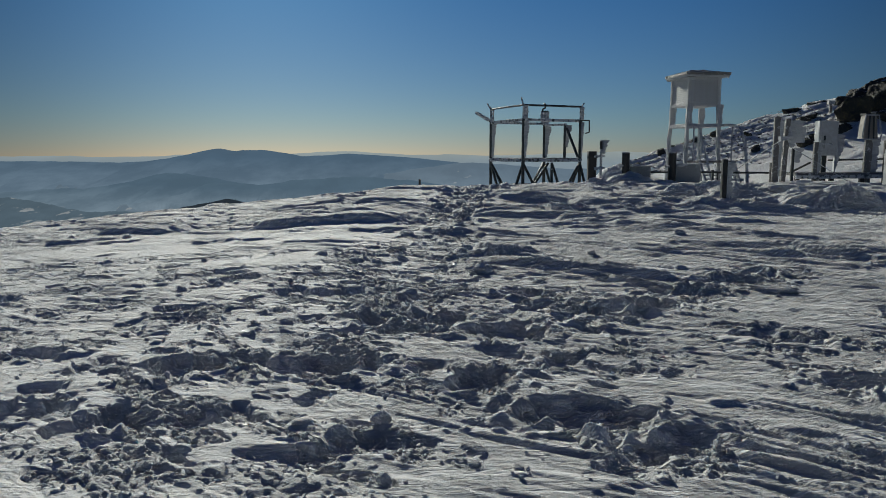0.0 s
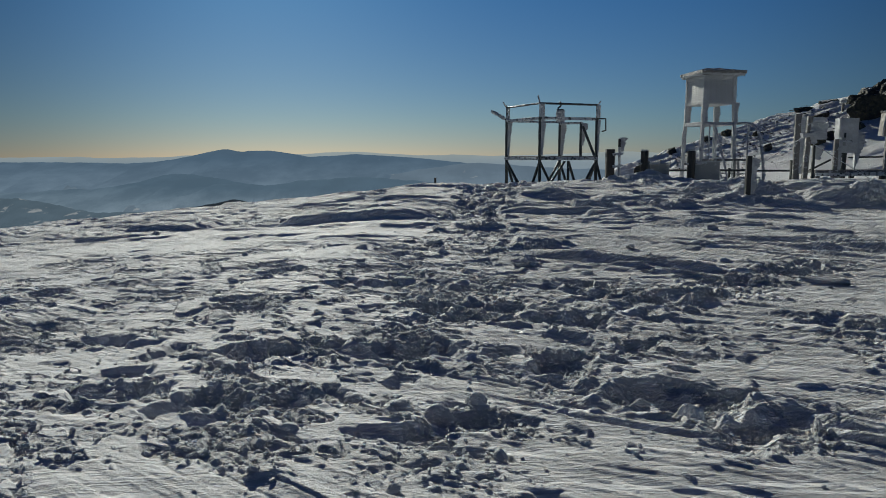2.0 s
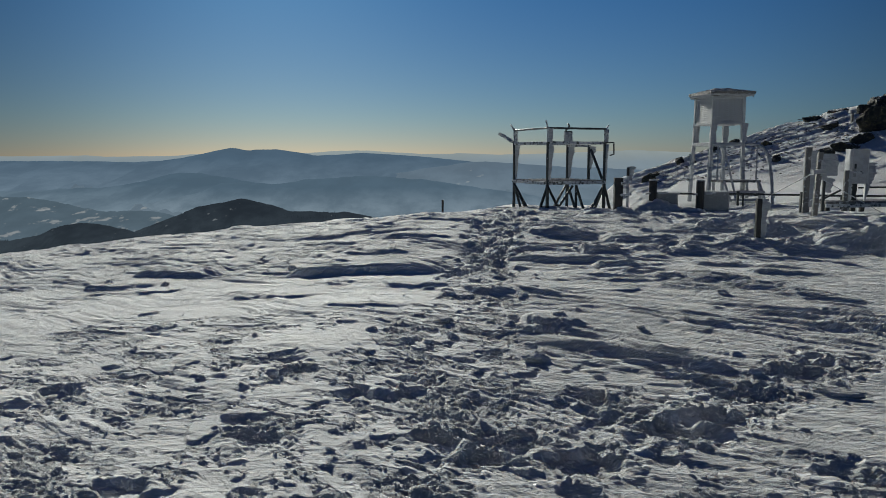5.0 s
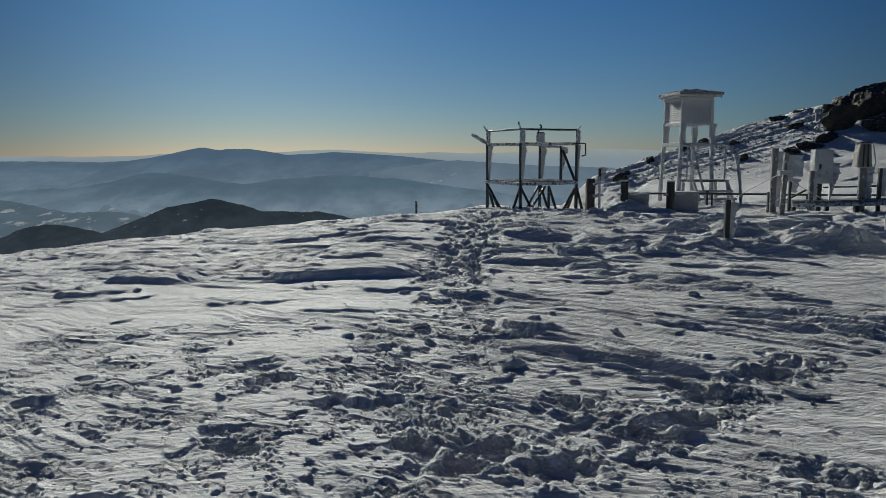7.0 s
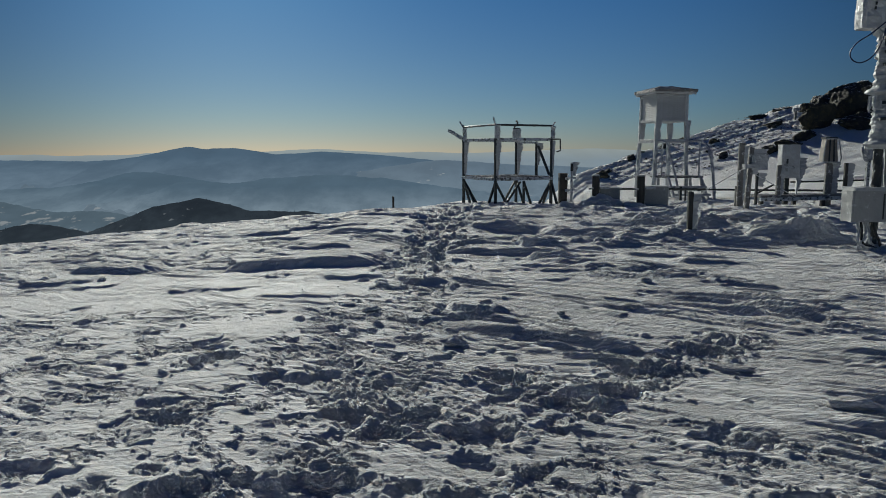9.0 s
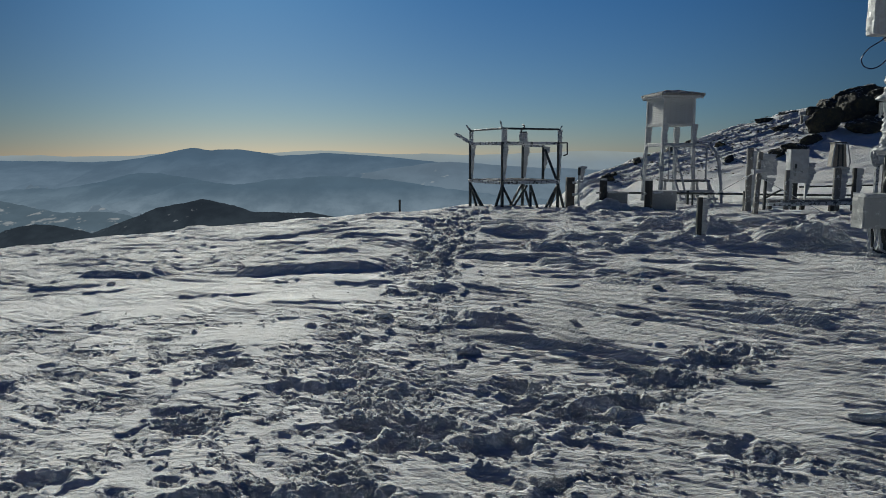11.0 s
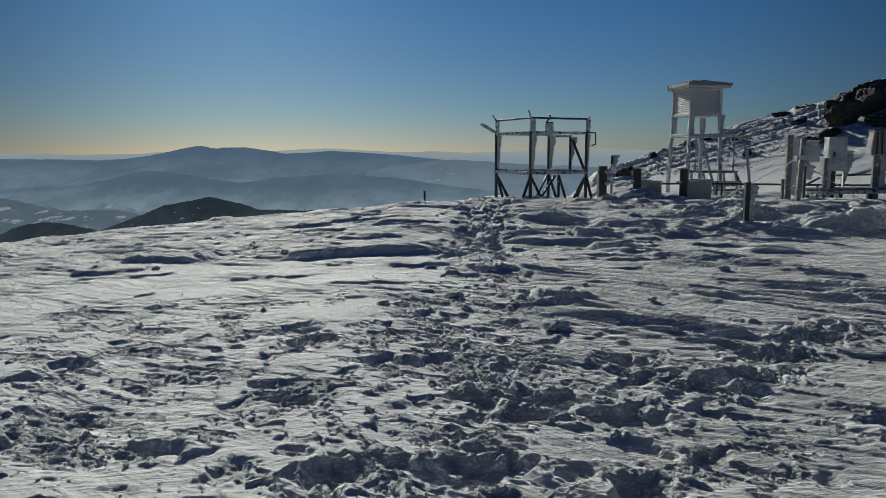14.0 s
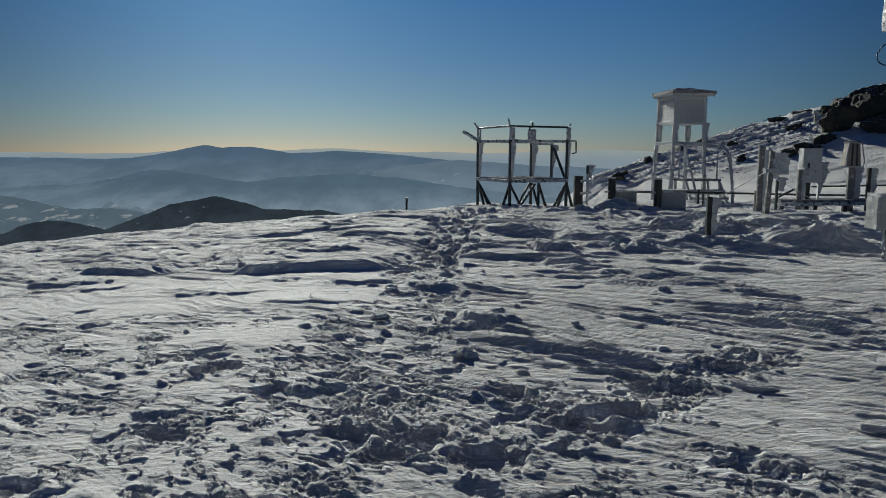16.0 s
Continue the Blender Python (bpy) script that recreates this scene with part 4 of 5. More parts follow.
    sensor = part("sensor", rough(tube(bmesh.new(), [(x, y, R1 - 0.02), (x, y, R1 + 0.08), (x, y, R1 + 0.2), (x, y, R1 + 0.27)], 0.10, 10), 0.05, 0.03, 18, 4), RIME, t, "sensor head caked in rime")
    part("hook", tube(bmesh.new(), along([(x - 0.05, y, R2 - 0.05), (x - 0.06, y, R2 + 0.03), (x, y, R2 + 0.06), (x + 0.03, y, R2 + 0.13), (x - 0.02, y, R2 + 0.17)], 0.03), 0.02, 7), BLACK_RUBBER, sensor, "black curved hook")
    part("cap", rough(tube(bmesh.new(), [(x, y, R1 + 0.24), (x, y, R1 + 0.30)], 0.09, 10), 0.04, 0.012, 20), DARK_STEEL, sensor, "dark cap")
    # bracket at the right corner
    x, y = corners["R"]
    part("bracket", tube(bmesh.new(), along([(x, y, R1 + 0.01), (x + 0.19, y - 0.05, R1 + 0.01), (x + 0.20, y - 0.05, R1 - 0.24), (x + 0.11, y - 0.03, R1 - 0.27)], 0.04), 0.016, 7), DARK_STEEL, t)
    # legs' braces below the platform
    g = -0.2
    braces = [((0, L), (0, L - 0.45)), ((0, L), (-0.05, L - 0.9)), ((0, 0), (0, 0.45)), ((0, 0), (0.42, 0)), ((0.62, 0.0), (0.10, 0.05)), ((W * 0.5, 0), (0.98, 0)), ((W, 0), (W - 0.45, 0)),
              ((W, 0), (W + 0.15, -0.12)), ((W, L), (W, L - 0.45)), ((W, L), (W - 0.45, L)), ((0, L), (0.45, L)), ((W, 0), (W, 0.45))]
    for (xa, ya), (xb, yb) in braces:
        part("brace", rough(beam(bmesh.new(), (xa, ya, P - 0.1), (xb, yb, g), 0.045, 0.045), 0.15, 0.004, 20, xa + yb), DARK_STEEL, t)
    part("middle_leg", beam(bmesh.new(), (W * 0.5, 0, P - 0.09), (W * 0.5, 0, g), 0.045, 0.045), DARK_STEEL, t)


observation_rack()


# ---------------------------------------------------------------- the thermometer screen and its steps
def thermometer_screen():
    base = on_snow(6.6, 18.9)
    t = thing("thermometer_screen", pose(6.18, 18.40, base, 0, 0, 7.6), "white louvred thermometer screen on tall legs, coated in rime", "screen")
    U, W, Z0, Z1 = 0.80, 0.92, 2.02 - base, 2.68 - base
    c = [(0, 0), (U, 0), (U, W), (0, W)]
    for k, (x, y) in enumerate(c):
        ox, oy = (x - U / 2) * 0.14, (y - W / 2) * 0.14
        leg = part("leg", rough(beam(bmesh.new(), (x + ox, y + oy, -0.2), (x, y, Z0), 0.085, 0.085), 0.05, 0.016, 15, k), RIME, t)
        part("corner_post", rough(beam(bmesh.new(), (x, y, Z0 - 0.02), (x, y, Z1), 0.075, 0.075), 0.06, 0.008, 20, k), WHITE_PAINT, t)
        part("rime", rime_flag(bmesh.new(), (x + 0.03, y - 0.01, 1.52 - base), (x + 0.03, y - 0.01, Z0), LEE, 0.07, 0.10, 0.07, k), RIME, leg, "ragged white rime")
    for k in range(4):
        (xa, ya), (xb, yb) = c[k], c[(k + 1) % 4]
        for z, h in ((Z0 + 0.0, 0.07), (Z1 - 0.03, 0.07), (1.50 - base, 0.085)):
            f = 1.05 if z < 1.6 else 1.0
            xm, ym = U / 2, W / 2
            pa, pb = (xm + (xa - xm) * f, ym + (ya - ym) * f, z), (xm + (xb - xm) * f, ym + (yb - ym) * f, z)
            part("cross_rail", rough(beam(bmesh.new(), pa, pb, 0.06, h), 0.06, 0.010, 17, k + z), WHITE_PAINT if z > 1.8 else RIME, t)
        # louvres: one slat mesh a side
        d = Vector((xb - xa, yb - ya, 0)).normalized()
        n = Vector((d.y, -d.x, 0))
        slat = None
        for i in range(12):
            z = Z0 + 0.06 + i * 0.0475
            if slat is None:
                bm = bmesh.new()
                beam(bm, Vector((xa, ya, 0)) + d * 0.03, Vector((xb, yb, 0)) - d * 0.03, 0.012, 0.040, n * 0.12 + Vector((0, 0, -0.99)))
                slat = part("slat", rough(bm, 0.05, 0.005, 26, k), WHITE_PAINT, t)
                slat.location.z = z
            else:
                s = new("slat", slat.data)
                s.parent, s.location = t, (0, 0, z)
        inner = beam(bmesh.new(), Vector(((xa + xb) / 2, (ya + yb) / 2, Z0 + 0.02)) - n * 0.07, Vector(((xa + xb) / 2, (ya + yb) / 2, Z1)) - n * 0.07, math.hypot(xb - xa, yb - ya) - 0.12, 0.015, n)
        part("inner_wall", inner, WHITE_PAINT, t)
    part("floor_board", beam(bmesh.new(), (0.02, W / 2, Z0 - 0.03), (U - 0.02, W / 2, Z0 - 0.03), W - 0.06, 0.03), WHITE_PAINT, t)
    # roof: a low four-sided cap with an icy rim
    bm = bmesh.new()
    ends = [(-0.15, -0.16), (U + 0.22, -0.16), (U + 0.22, W + 0.14), (-0.15, W + 0.14)]
    lo = [bm.verts.new((x, y, Z1 + 0.05)) for x, y in ends]
    hi = [bm.verts.new((v.co.x, v.co.y, Z1 + 0.115)) for v in lo]
    peak = [bm.verts.new((U / 2 + a, W / 2 + b, Z1 + 0.22)) for a, b in ((-0.16, -0.1), (0.16, -0.1), (0.16, 0.1), (-0.16, 0.1))]
    bm.faces.new(lo)
    bm.faces.new(peak)
    for i in range(4):
        bm.faces.new((lo[i], lo[(i + 1) % 4], hi[(i + 1) % 4], hi[i]))
        bm.faces.new((hi[i], hi[(i + 1) % 4], peak[(i + 1) % 4], peak[i]))
    roof = part("roof", rough(bm, 0.07, 0.016, 14, 2), GREY_WOOD, t, "frosted weathered board roof")
    for i in range(4):
        a, b = [(U / 2 + (x - U / 2) * 0.94, W / 2 + (y - W / 2) * 0.94) for x, y in (ends[i], ends[(i + 1) % 4])]
        part("rime_fringe", rime_flag(bmesh.new(), (*a, Z1 + 0.06), (*b, Z1 + 0.06), (0, 0, -1), 0.05, 0.08, 0.05, i + 20), RIME, roof, "fringe of rime under the eaves")


def screen_steps():
    base = on_snow(6.7, 17.7)
    t = thing("screen_steps", pose(6.18, 18.40, base, 0, 0, 7.6), "rime-coated metal steps with bent handrails before the screen", "steps")
    zp = 0.60 - base
    for k in range(4):
        part("tread_plank", rough(beam(bmesh.new(), (-0.02, -0.16 - k * 0.15, zp), (0.96, -0.16 - k * 0.15, zp), 0.14, 0.05), 0.07, 0.012, 14, k), GREY_WOOD, t)
    for z, y in ((0.30, -0.86), (0.12, -1.05)):
        part("step", rough(beam(bmesh.new(), (0.05, y, z), (0.92, y, z), 0.18, 0.05), 0.07, 0.012, 14, z), RIME, t)
    for x in (0.02, 0.90):
        for y, lean in ((-0.14, 0.0), (-0.68, 0.10)):
            part("leg", rough(beam(bmesh.new(), (x, y, zp), (x + (0.05 if x > 0.5 else 0.03), y - lean, -0.2), 0.055, 0.055), 0.06, 0.012, 17, x + y), RIME, t)
        part("stringer", rough(beam(bmesh.new(), (x, -0.66, zp), (x, -1.12, -0.08), 0.05, 0.07), 0.06, 0.010, 17, x), RIME, t)
    left = [(0.04, 0.0, 1.50 - base), (0.04, -0.30, 1.49 - base), (0.05, -0.44, 1.46 - base), (0.07, -0.54, 1.36 - base), (0.12, -0.80, 0.72 - base), (0.16, -1.15, -0.1)]
    rail = part("handrail", tube(bmesh.new(), along(left, 0.05), 0.026, 9, 0.35, 1), RIME, t)
    right = [(0.90, 0.0, 1.50 - base), (0.90, -0.35, 1.50 - base), (0.91, -0.62, 1.47 - base), (0.93, -0.80, 1.40 - base), (0.95, -0.92, 1.28 - base), (0.98, -1.02, 1.0 - base), (1.0, -1.10, 0.5 - base), (1.02, -1.16, -0.1)]
    rail2 = part("handrail", tube(bmesh.new(), along(right, 0.05), 0.034, 9, 0.4, 2), RIME, t)
    part("rime", rime_flag(bmesh.new(), (0.96, -0.95, 1.22 - base), (1.02, -1.14, 0.15), LEE, 0.07, 0.04, 0.05, 4), RIME, rail2, "ragged white rime")
    for x, y in ((0.04, -0.28), (0.90, -0.56)):
        part("baluster", tube(bmesh.new(), along([(x, y, zp), (x, y, 1.49 - base)], 0.06), 0.02, 8, 0.35, x), RIME, t)
    part("lower_tie", tube(bmesh.new(), along([(0.03, -0.70, 0.22), (0.93, -0.72, 0.2)], 0.06), 0.02, 8, 0.3), FROSTED_STEEL, t)


thermometer_screen()
screen_steps()


# ---------------------------------------------------------------- posts, bollards and ground instruments
def post_with_rime(name, x, y, top, w, d, label, category, material=DARK_WOOD, flag=0.12, flag_top=None, flag_low=0.0, lean=0.0):
    base = on_snow(x, y)
    t = thing(name, pose(x, y, base, 0, 0, 0), label, category)
    p = part("post", rough(beam(bmesh.new(), (-lean, 0, -0.3), (0, 0, top - base), w, d), 0.08, 0.005, 20, x), material, t)
    if flag:
        h = (flag_top if flag_top is not None else top) - base
        part("rime", rime_flag(bmesh.new(), Vector((0, 0, flag_low)) + LEE * w * 0.4, Vector((0, 0, h)) + LEE * w * 0.4, LEE, flag * 0.6, flag, d * 0.7, x), RIME, p, "white wind-grown rime")
    return t


post_with_rime("marker_post", 3.60, 9.20, 0.69, 0.062, 0.06, "short black post with a blade of rime, set in the snow", "post", BLACK_RUBBER, 0.11, 0.66)
post_with_rime("timber_bollard", 2.82, 13.6, 0.82, 0.15, 0.14, "stout dark timber bollard standing in the snow", "post", DARK_WOOD, 0.04)
post_with_rime("peg", -0.50, 17.2, 0.19, 0.05, 0.05, "small dark peg at the edge of the plateau", "post", DARK_WOOD, 0.0)
post_with_rime("cross_stake", 6.2, 16.6, 0.42, 0.05, 0.05, "small dark stake with a crosspiece", "post", DARK_STEEL, 0.0)
post_with_rime("cross_stake", 4.5, 16.3, 0.42, 0.05, 0.05, "small dark stake beside the pipe", "post", DARK_STEEL, 0.0)


def thermometer_pole():
    x, y = 2.96, 13.45
    base = on_snow(x, y)
    t = thing("sensor_pole", pose(x, y, base), "thin rimed sensor pole with clamps beside the bollard", "pole")
    pole = part("pole", tube(bmesh.new(), along([(0, 0, -0.2), (0, 0, 1.02 - base)], 0.05), 0.025, 8, 0.3), RIME, t)
    part("rime", rime_flag(bmesh.new(), (0.02, 0, 0.78 - base), (0.02, 0, 1.03 - base), LEE, 0.05, 0.12, 0.05, 2), RIME, pole, "white wind-grown rime")
    for z in (0.5, 0.72):
        part("clamp", rough(beam(bmesh.new(), (-0.12, 0, z - base), (0.07, 0, z - base + 0.02), 0.05, 0.04), 0.04, 0.008), FROSTED_STEEL, t)
    part("sensor", tube(bmesh.new(), [(-0.01, -0.03, 0.86 - base), (-0.01, -0.03, 1.0 - base)], 0.026, 8), BLACK_RUBBER, t, "black sensor tube")


thermometer_pole()


def ground_gauge(x, y, cx, bx0, bx1, top, low, label):
    """A metal soil box with a black gauge cylinder on its crossbar, drifted in on one side."""
    base = on_snow(x, y)
    t = thing("soil_box", pose(x, y, base), label, "instrument", "soil instruments")
    box = rough(block(bmesh.new(), (bx0 - x, -0.16, -0.2), (bx1 - x, 0.16, top - base), 0.02), 0.1, 0.006, 11, x)
    body = part("box", box, GREY_BOX, t)
    part("lid", rough(block(bmesh.new(), (bx0 - x - 0.015, -0.18, top - base), (bx1 - x + 0.015, 0.18, top - base + 0.02), 0.01), 0.08, 0.006, 14, x), RIME, body, "frosted lid")
    c = cx - x
    cyl = part("cylinder", tube(bmesh.new(), along([(c, -0.2, low - base), (c, -0.2, 0.78 - base)], 0.1), 0.07, 14, 0.03), BLACK_RUBBER, t, "black gauge cylinder")
    part("cap", rough(tube(bmesh.new(), [(c, -0.2, 0.78 - base), (c, -0.2, 0.805 - base)], 0.066, 14), 0.04, 0.008), RIME, cyl, "frost cap")
    part("crossbar", rough(beam(bmesh.new(), (c - 0.13, -0.22, 0.55 - base), (c + 0.26, -0.22, 0.57 - base), 0.05, 0.035), 0.05, 0.010), FROSTED_STEEL, t)
    return t


ground_gauge(3.62, 13.3, 3.33, 3.42, 3.80, 0.54, 0.42, "grey metal soil box with black cylinder, half drifted in")
ground_gauge(4.36, 13.0, 4.07, 4.14, 4.60, 0.58, 0.22, "grey metal soil box with black cylinder on a crossbar")


def snow_surface(ob):
    """Gives a separate piece of snow the crumbled and combed look of the ground."""
    n = len(ob.data.vertices)
    ob.data.attributes.new("broken", "FLOAT", "POINT").data.foreach_set("value", [0.4] * n)
    ob.data.attributes.new("combed", "FLOAT", "POINT").data.foreach_set("value", [0.9] * n)
    return ob


def drift(x, y, ra, rb, h, turn, label, seed):
    """A smooth tongue of drifted snow in the lee of a thing."""
    bm = bmesh.new()
    bmesh.ops.create_uvsphere(bm, u_segments=56, v_segments=28, radius=1.0)
    z = on_snow(x, y)
    for v in bm.verts:
        q = v.co.copy()
        s = 1 + 0.25 * noise.noise(q * 1.9 + Vector((seed, 0, 0))) + 0.14 * noise.noise(q * 4.5 + Vector((seed, 0, 0))) + 0.06 * noise.noise(q * 11 + Vector((seed, 0, 0)))
        v.co = Vector((q.x * ra * s, q.y * rb * s, q.z * h * s))
    ob = snow_surface(part("snow_drift", bm, SNOW, None, "", True))
    ob.matrix_basis = pose(x, y, z - 0.15 * h, 0, 0, turn)
    tagged(ob, label, "snow drift")


drift(3.42, 13.0, 0.42, 0.28, 0.24, 10, "smooth drift of snow against the soil box", 1)
drift(3.95, 12.8, 0.25, 0.2, 0.12, -20, "smooth drift of snow against the soil box", 2)
drift(3.85, 9.25, 0.30, 0.24, 0.07, -10, "mound of packed snow beside the black post", 3)
drift(5.15, 10.6, 0.55, 0.35, 0.10, 5, "mound of packed snow round the iced post", 4)
drift(6.1, 11.6, 0.9, 0.4, 0.06, 0, "bank of drifted snow before the bench", 5)
drift(5.9, 8.9, 0.9, 0.4, 0.06, -8, "bank of drifted snow behind the mast", 6)
drift(7.4, 11.8, 0.9, 0.45, 0.06, 8, "bank of drifted snow before the bench", 7)


def low_pipe():
    pts = [(4.6, 16.6), (6.2, 16.3), (8.0, 15.6), (10.5, 15.0)]
    base = on_snow(*pts[0])
    t = thing("low_pipe_rail", pose(pts[0][0], pts[0][1], base), "dark low pipe rail running behind the instruments", "rail")
    z = 0.37 - base
    part("pipe", tube(bmesh.new(), along([(x - pts[0][0], y - pts[0][1], z) for x, y in pts], 0.1), 0.022, 8, 0.25), DARK_STEEL, t)
    for x, y in pts:
        part("support", tube(bmesh.new(), [(x - pts[0][0], y - pts[0][1], -0.3), (x - pts[0][0], y - pts[0][1], z)], 0.02, 7), DARK_STEEL, t)


low_pipe()


# ---------------------------------------------------------------- iced instruments on the right
def iced_post_with_board():
    x, y = 5.09, 10.8
    base = on_snow(x, y)
    t = thing("iced_post", pose(x, y, base), "rime-coated grey post with a small board and guy wires", "post")
    p = part("post", rough(beam(bmesh.new(), (-0.02, 0, -0.25), (0.03, 0, 1.27 - base), 0.07, 0.06), 0.05, 0.010, 18), GREY_WOOD, t)
    part("rime", rime_flag(bmesh.new(), (0.04, 0, 0.6), (0.06, 0, 1.25 - base), LEE, 0.10, 0.22, 0.05, 6), RIME, p, "ragged blade of rime")
    part("board", rough(block(bmesh.new(), (0.03, -0.04, 0.93 - base), (0.28, 0.05, 1.16 - base), 0.01), 0.04, 0.012, 20), RIME, t, "small iced board")
    part("clamp", rough(beam(bmesh.new(), (-0.09, -0.03, 0.98 - base), (0.09, -0.03, 1.0 - base), 0.09, 0.07), 0.04, 0.012), RIME, t)
    for k, (dx, dy) in enumerate(((0.0, 3.1), (1.4, 3.7), (1.9, 1.2))):
        end = (dx, dy, on_snow(x + dx, y + dy) - base)
        part("guy_wire", tube(bmesh.new(), along([(0, 0, (1.0, 0.62, 0.92)[k] - base), end], 0.15), 0.006, 5, 0.4, k), FROSTED_STEEL, t)


iced_post_with_board()
post_with_rime("flat_board_post", 5.38, 11.7, 1.35, 0.10, 0.04, "tall flat board post with frost on its face", "post", GREY_WOOD, 0.13, 1.3, 0.1)
post_with_rime("small_stake", 5.75, 11.9, 0.86, 0.04, 0.04, "thin stake with a small rimed plate", "post", DARK_STEEL, 0.14, 0.86, 0.35)
post_with_rime("small_stake", 5.55, 12.2, 0.62, 0.05, 0.05, "dark stake standing by the bench", "post", DARK_STEEL, 0.06)


def panel_cabinet():
    x, y = 6.70, 12.7
    base = on_snow(x, y)
    t = thing("instrument_cabinet", pose(x, y, base), "white iced instrument cabinet on a post with a broad rime blade", "cabinet")
    part("stand", rough(beam(bmesh.new(), (-0.02, 0.03, -0.3), (-0.02, 0.03, 0.80 - base), 0.08, 0.08), 0.08, 0.008), DARK_STEEL, t)
    body = part("body", rough(block(bmesh.new(), (-0.17, -0.10, 0.74 - base), (0.16, 0.10, 1.33 - base), 0.02), 0.06, 0.012, 9), WHITE_PAINT, t)
    part("door", rough(block(bmesh.new(), (-0.14, -0.118, 0.78 - base), (0.13, -0.100, 1.29 - base), 0.006), 0.08, 0.006, 14), WHITE_PAINT, body)
    part("latch", block(bmesh.new(), (-0.11, -0.14, 0.98 - base), (-0.08, -0.118, 1.08 - base), 0.004), DARK_STEEL, body)
    part("cable_box", rough(block(bmesh.new(), (-0.16, -0.15, 0.86 - base), (-0.08, -0.10, 1.0 - base), 0.01), 0.04, 0.008), GREY_BOX, body)
    part("rime", rime_flag(bmesh.new(), (0.15, 0, 0.45 - base), (0.16, 0, 1.1 - base), LEE, 0.02, 0.2, 0.1, 8), RIME, body, "broad ragged rime")


panel_cabinet()
arm_post = post_with_rime("angled_post", 6.45, 12.55, 0.97, 0.07, 0.05, "frosted post with a short arm beside the cabinet", "post", GREY_WOOD, 0.09)
part("arm", rough(beam(bmesh.new(), (0, 0, 0.95 - on_snow(6.45, 12.55)), (0.28, 0.0, 0.93 - on_snow(6.45, 12.55)), 0.04, 0.035), 0.05, 0.008), FROSTED_STEEL, arm_post)


def bench():
    x, y = 6.1, 12.7
    base = on_snow(x + 1, y)
    t = thing("low_bench", pose(x, y, base, 0, 0, 2), "long low plank bench with dark legs, frosted and iced", "bench")
    z = 0.42 - base
    for k in range(3):
        part("plank", rough(beam(bmesh.new(), (0, -0.12 + k * 0.15, z), (3.4, -0.12 + k * 0.15, z + 0.03), 0.135, 0.045), 0.12, 0.010, 10, k), GREY_WOOD, t)
    part("edge_beam", rough(beam(bmesh.new(), (0, -0.2, z - 0.05), (3.4, -0.2, z - 0.02), 0.05, 0.06), 0.1, 0.010, 12), FROSTED_STEEL, t)
    for k, xx in enumerate((0.08, 0.75, 1.22, 1.36, 1.95, 2.7)):
        part("leg", rough(beam(bmesh.new(), (xx, -0.1 + 0.12 * (k % 2), -0.25), (xx, -0.1 + 0.12 * (k % 2), z), 0.07, 0.07), 0.1, 0.006), DARK_WOOD, t)
    part("back_rod", tube(bmesh.new(), along([(0.75, 0.15, 0.66 - base), (2.2, 0.12, 0.69 - base)], 0.1), 0.016, 7, 0.3), DARK_STEEL, t)
    part("prop", beam(bmesh.new(), (0.05, 0.1, z + 0.02), (0.42, 0.12, z + 0.2), 0.03, 0.03), DARK_STEEL, t)


bench()


def rain_gauge():
    """A pale ribbed gauge in a bowed wire frame, on a grey board."""
    x, y = 7.40, 12.68
    base = on_snow(x, y)
    t = thing("rain_gauge", pose(x, y, base), "pale ribbed gauge in a wire frame on a grey board post", "gauge")
    z0, z1 = 1.03 - base, 1.43 - base
    bm = bmesh.new()
    lo = [(-0.12, -0.09), (0.12, -0.09), (0.12, 0.09), (-0.12, 0.09)]
    a = [bm.verts.new((u * 1.05, v, z0)) for u, v in lo]
    b = [bm.verts.new((u * 0.8, v * 0.8, z1)) for u, v in lo]
    bm.faces.new(a)
    bm.faces.new(b)
    for i in range(4):
        bm.faces.new((a[i], a[(i + 1) % 4], b[(i + 1) % 4], b[i]))
    body = part("body", rough(bm, 0.06, 0.004), WARM_PANEL, t)
    for u in (-0.035, 0.045):
        part("rib", beam(bmesh.new(), (u * 1.1, -0.098, z0), (u * 0.9, -0.085, z1), 0.022, 0.014), DARK_STEEL, body)
    frame = [(-0.15, -0.10, z0 + 0.02), (-0.10, -0.09, z1), (0.12, -0.09, z1), (0.18, -0.10, z0 + 0.08), (0.16, -0.10, z0 - 0.01), (-0.13, -0.10, z0 - 0.01), (-0.15, -0.10, z0 + 0.02)]
    part("wire_frame", tube(bmesh.new(), along(frame, 0.05), 0.011, 6, 0.3), RIME, t, "frosted wire frame")
    part("top_cap", rough(block(bmesh.new(), (-0.11, -0.09, z1), (0.11, 0.09, z1 + 0.03), 0.01), 0.05, 0.008), DARK_STEEL, t)
    board = part("board", rough(beam(bmesh.new(), (0.03, 0.02, -0.25), (0.04, 0.02, z0), 0.13, 0.05), 0.08, 0.006), GREY_WOOD, t)
    part("rime", rime_flag(bmesh.new(), (0.09, 0.02, 0.45 - base), (0.09, 0.02, z0), LEE, 0.10, 0.15, 0.05, 13), RIME, board, "ragged blade of rime")


rain_gauge()
post_with_rime("board_post", 7.78, 12.75, 1.00, 0.06, 0.05, "short dark board post with a broad rime blade", "post", DARK_WOOD, 0.14, 1.0, 0.3)
post_with_rime("iced_pole", 8.12, 12.4, 1.10, 0.09, 0.08, "grey post thick with ice behind the mast", "post", GREY_WOOD, 0.10)


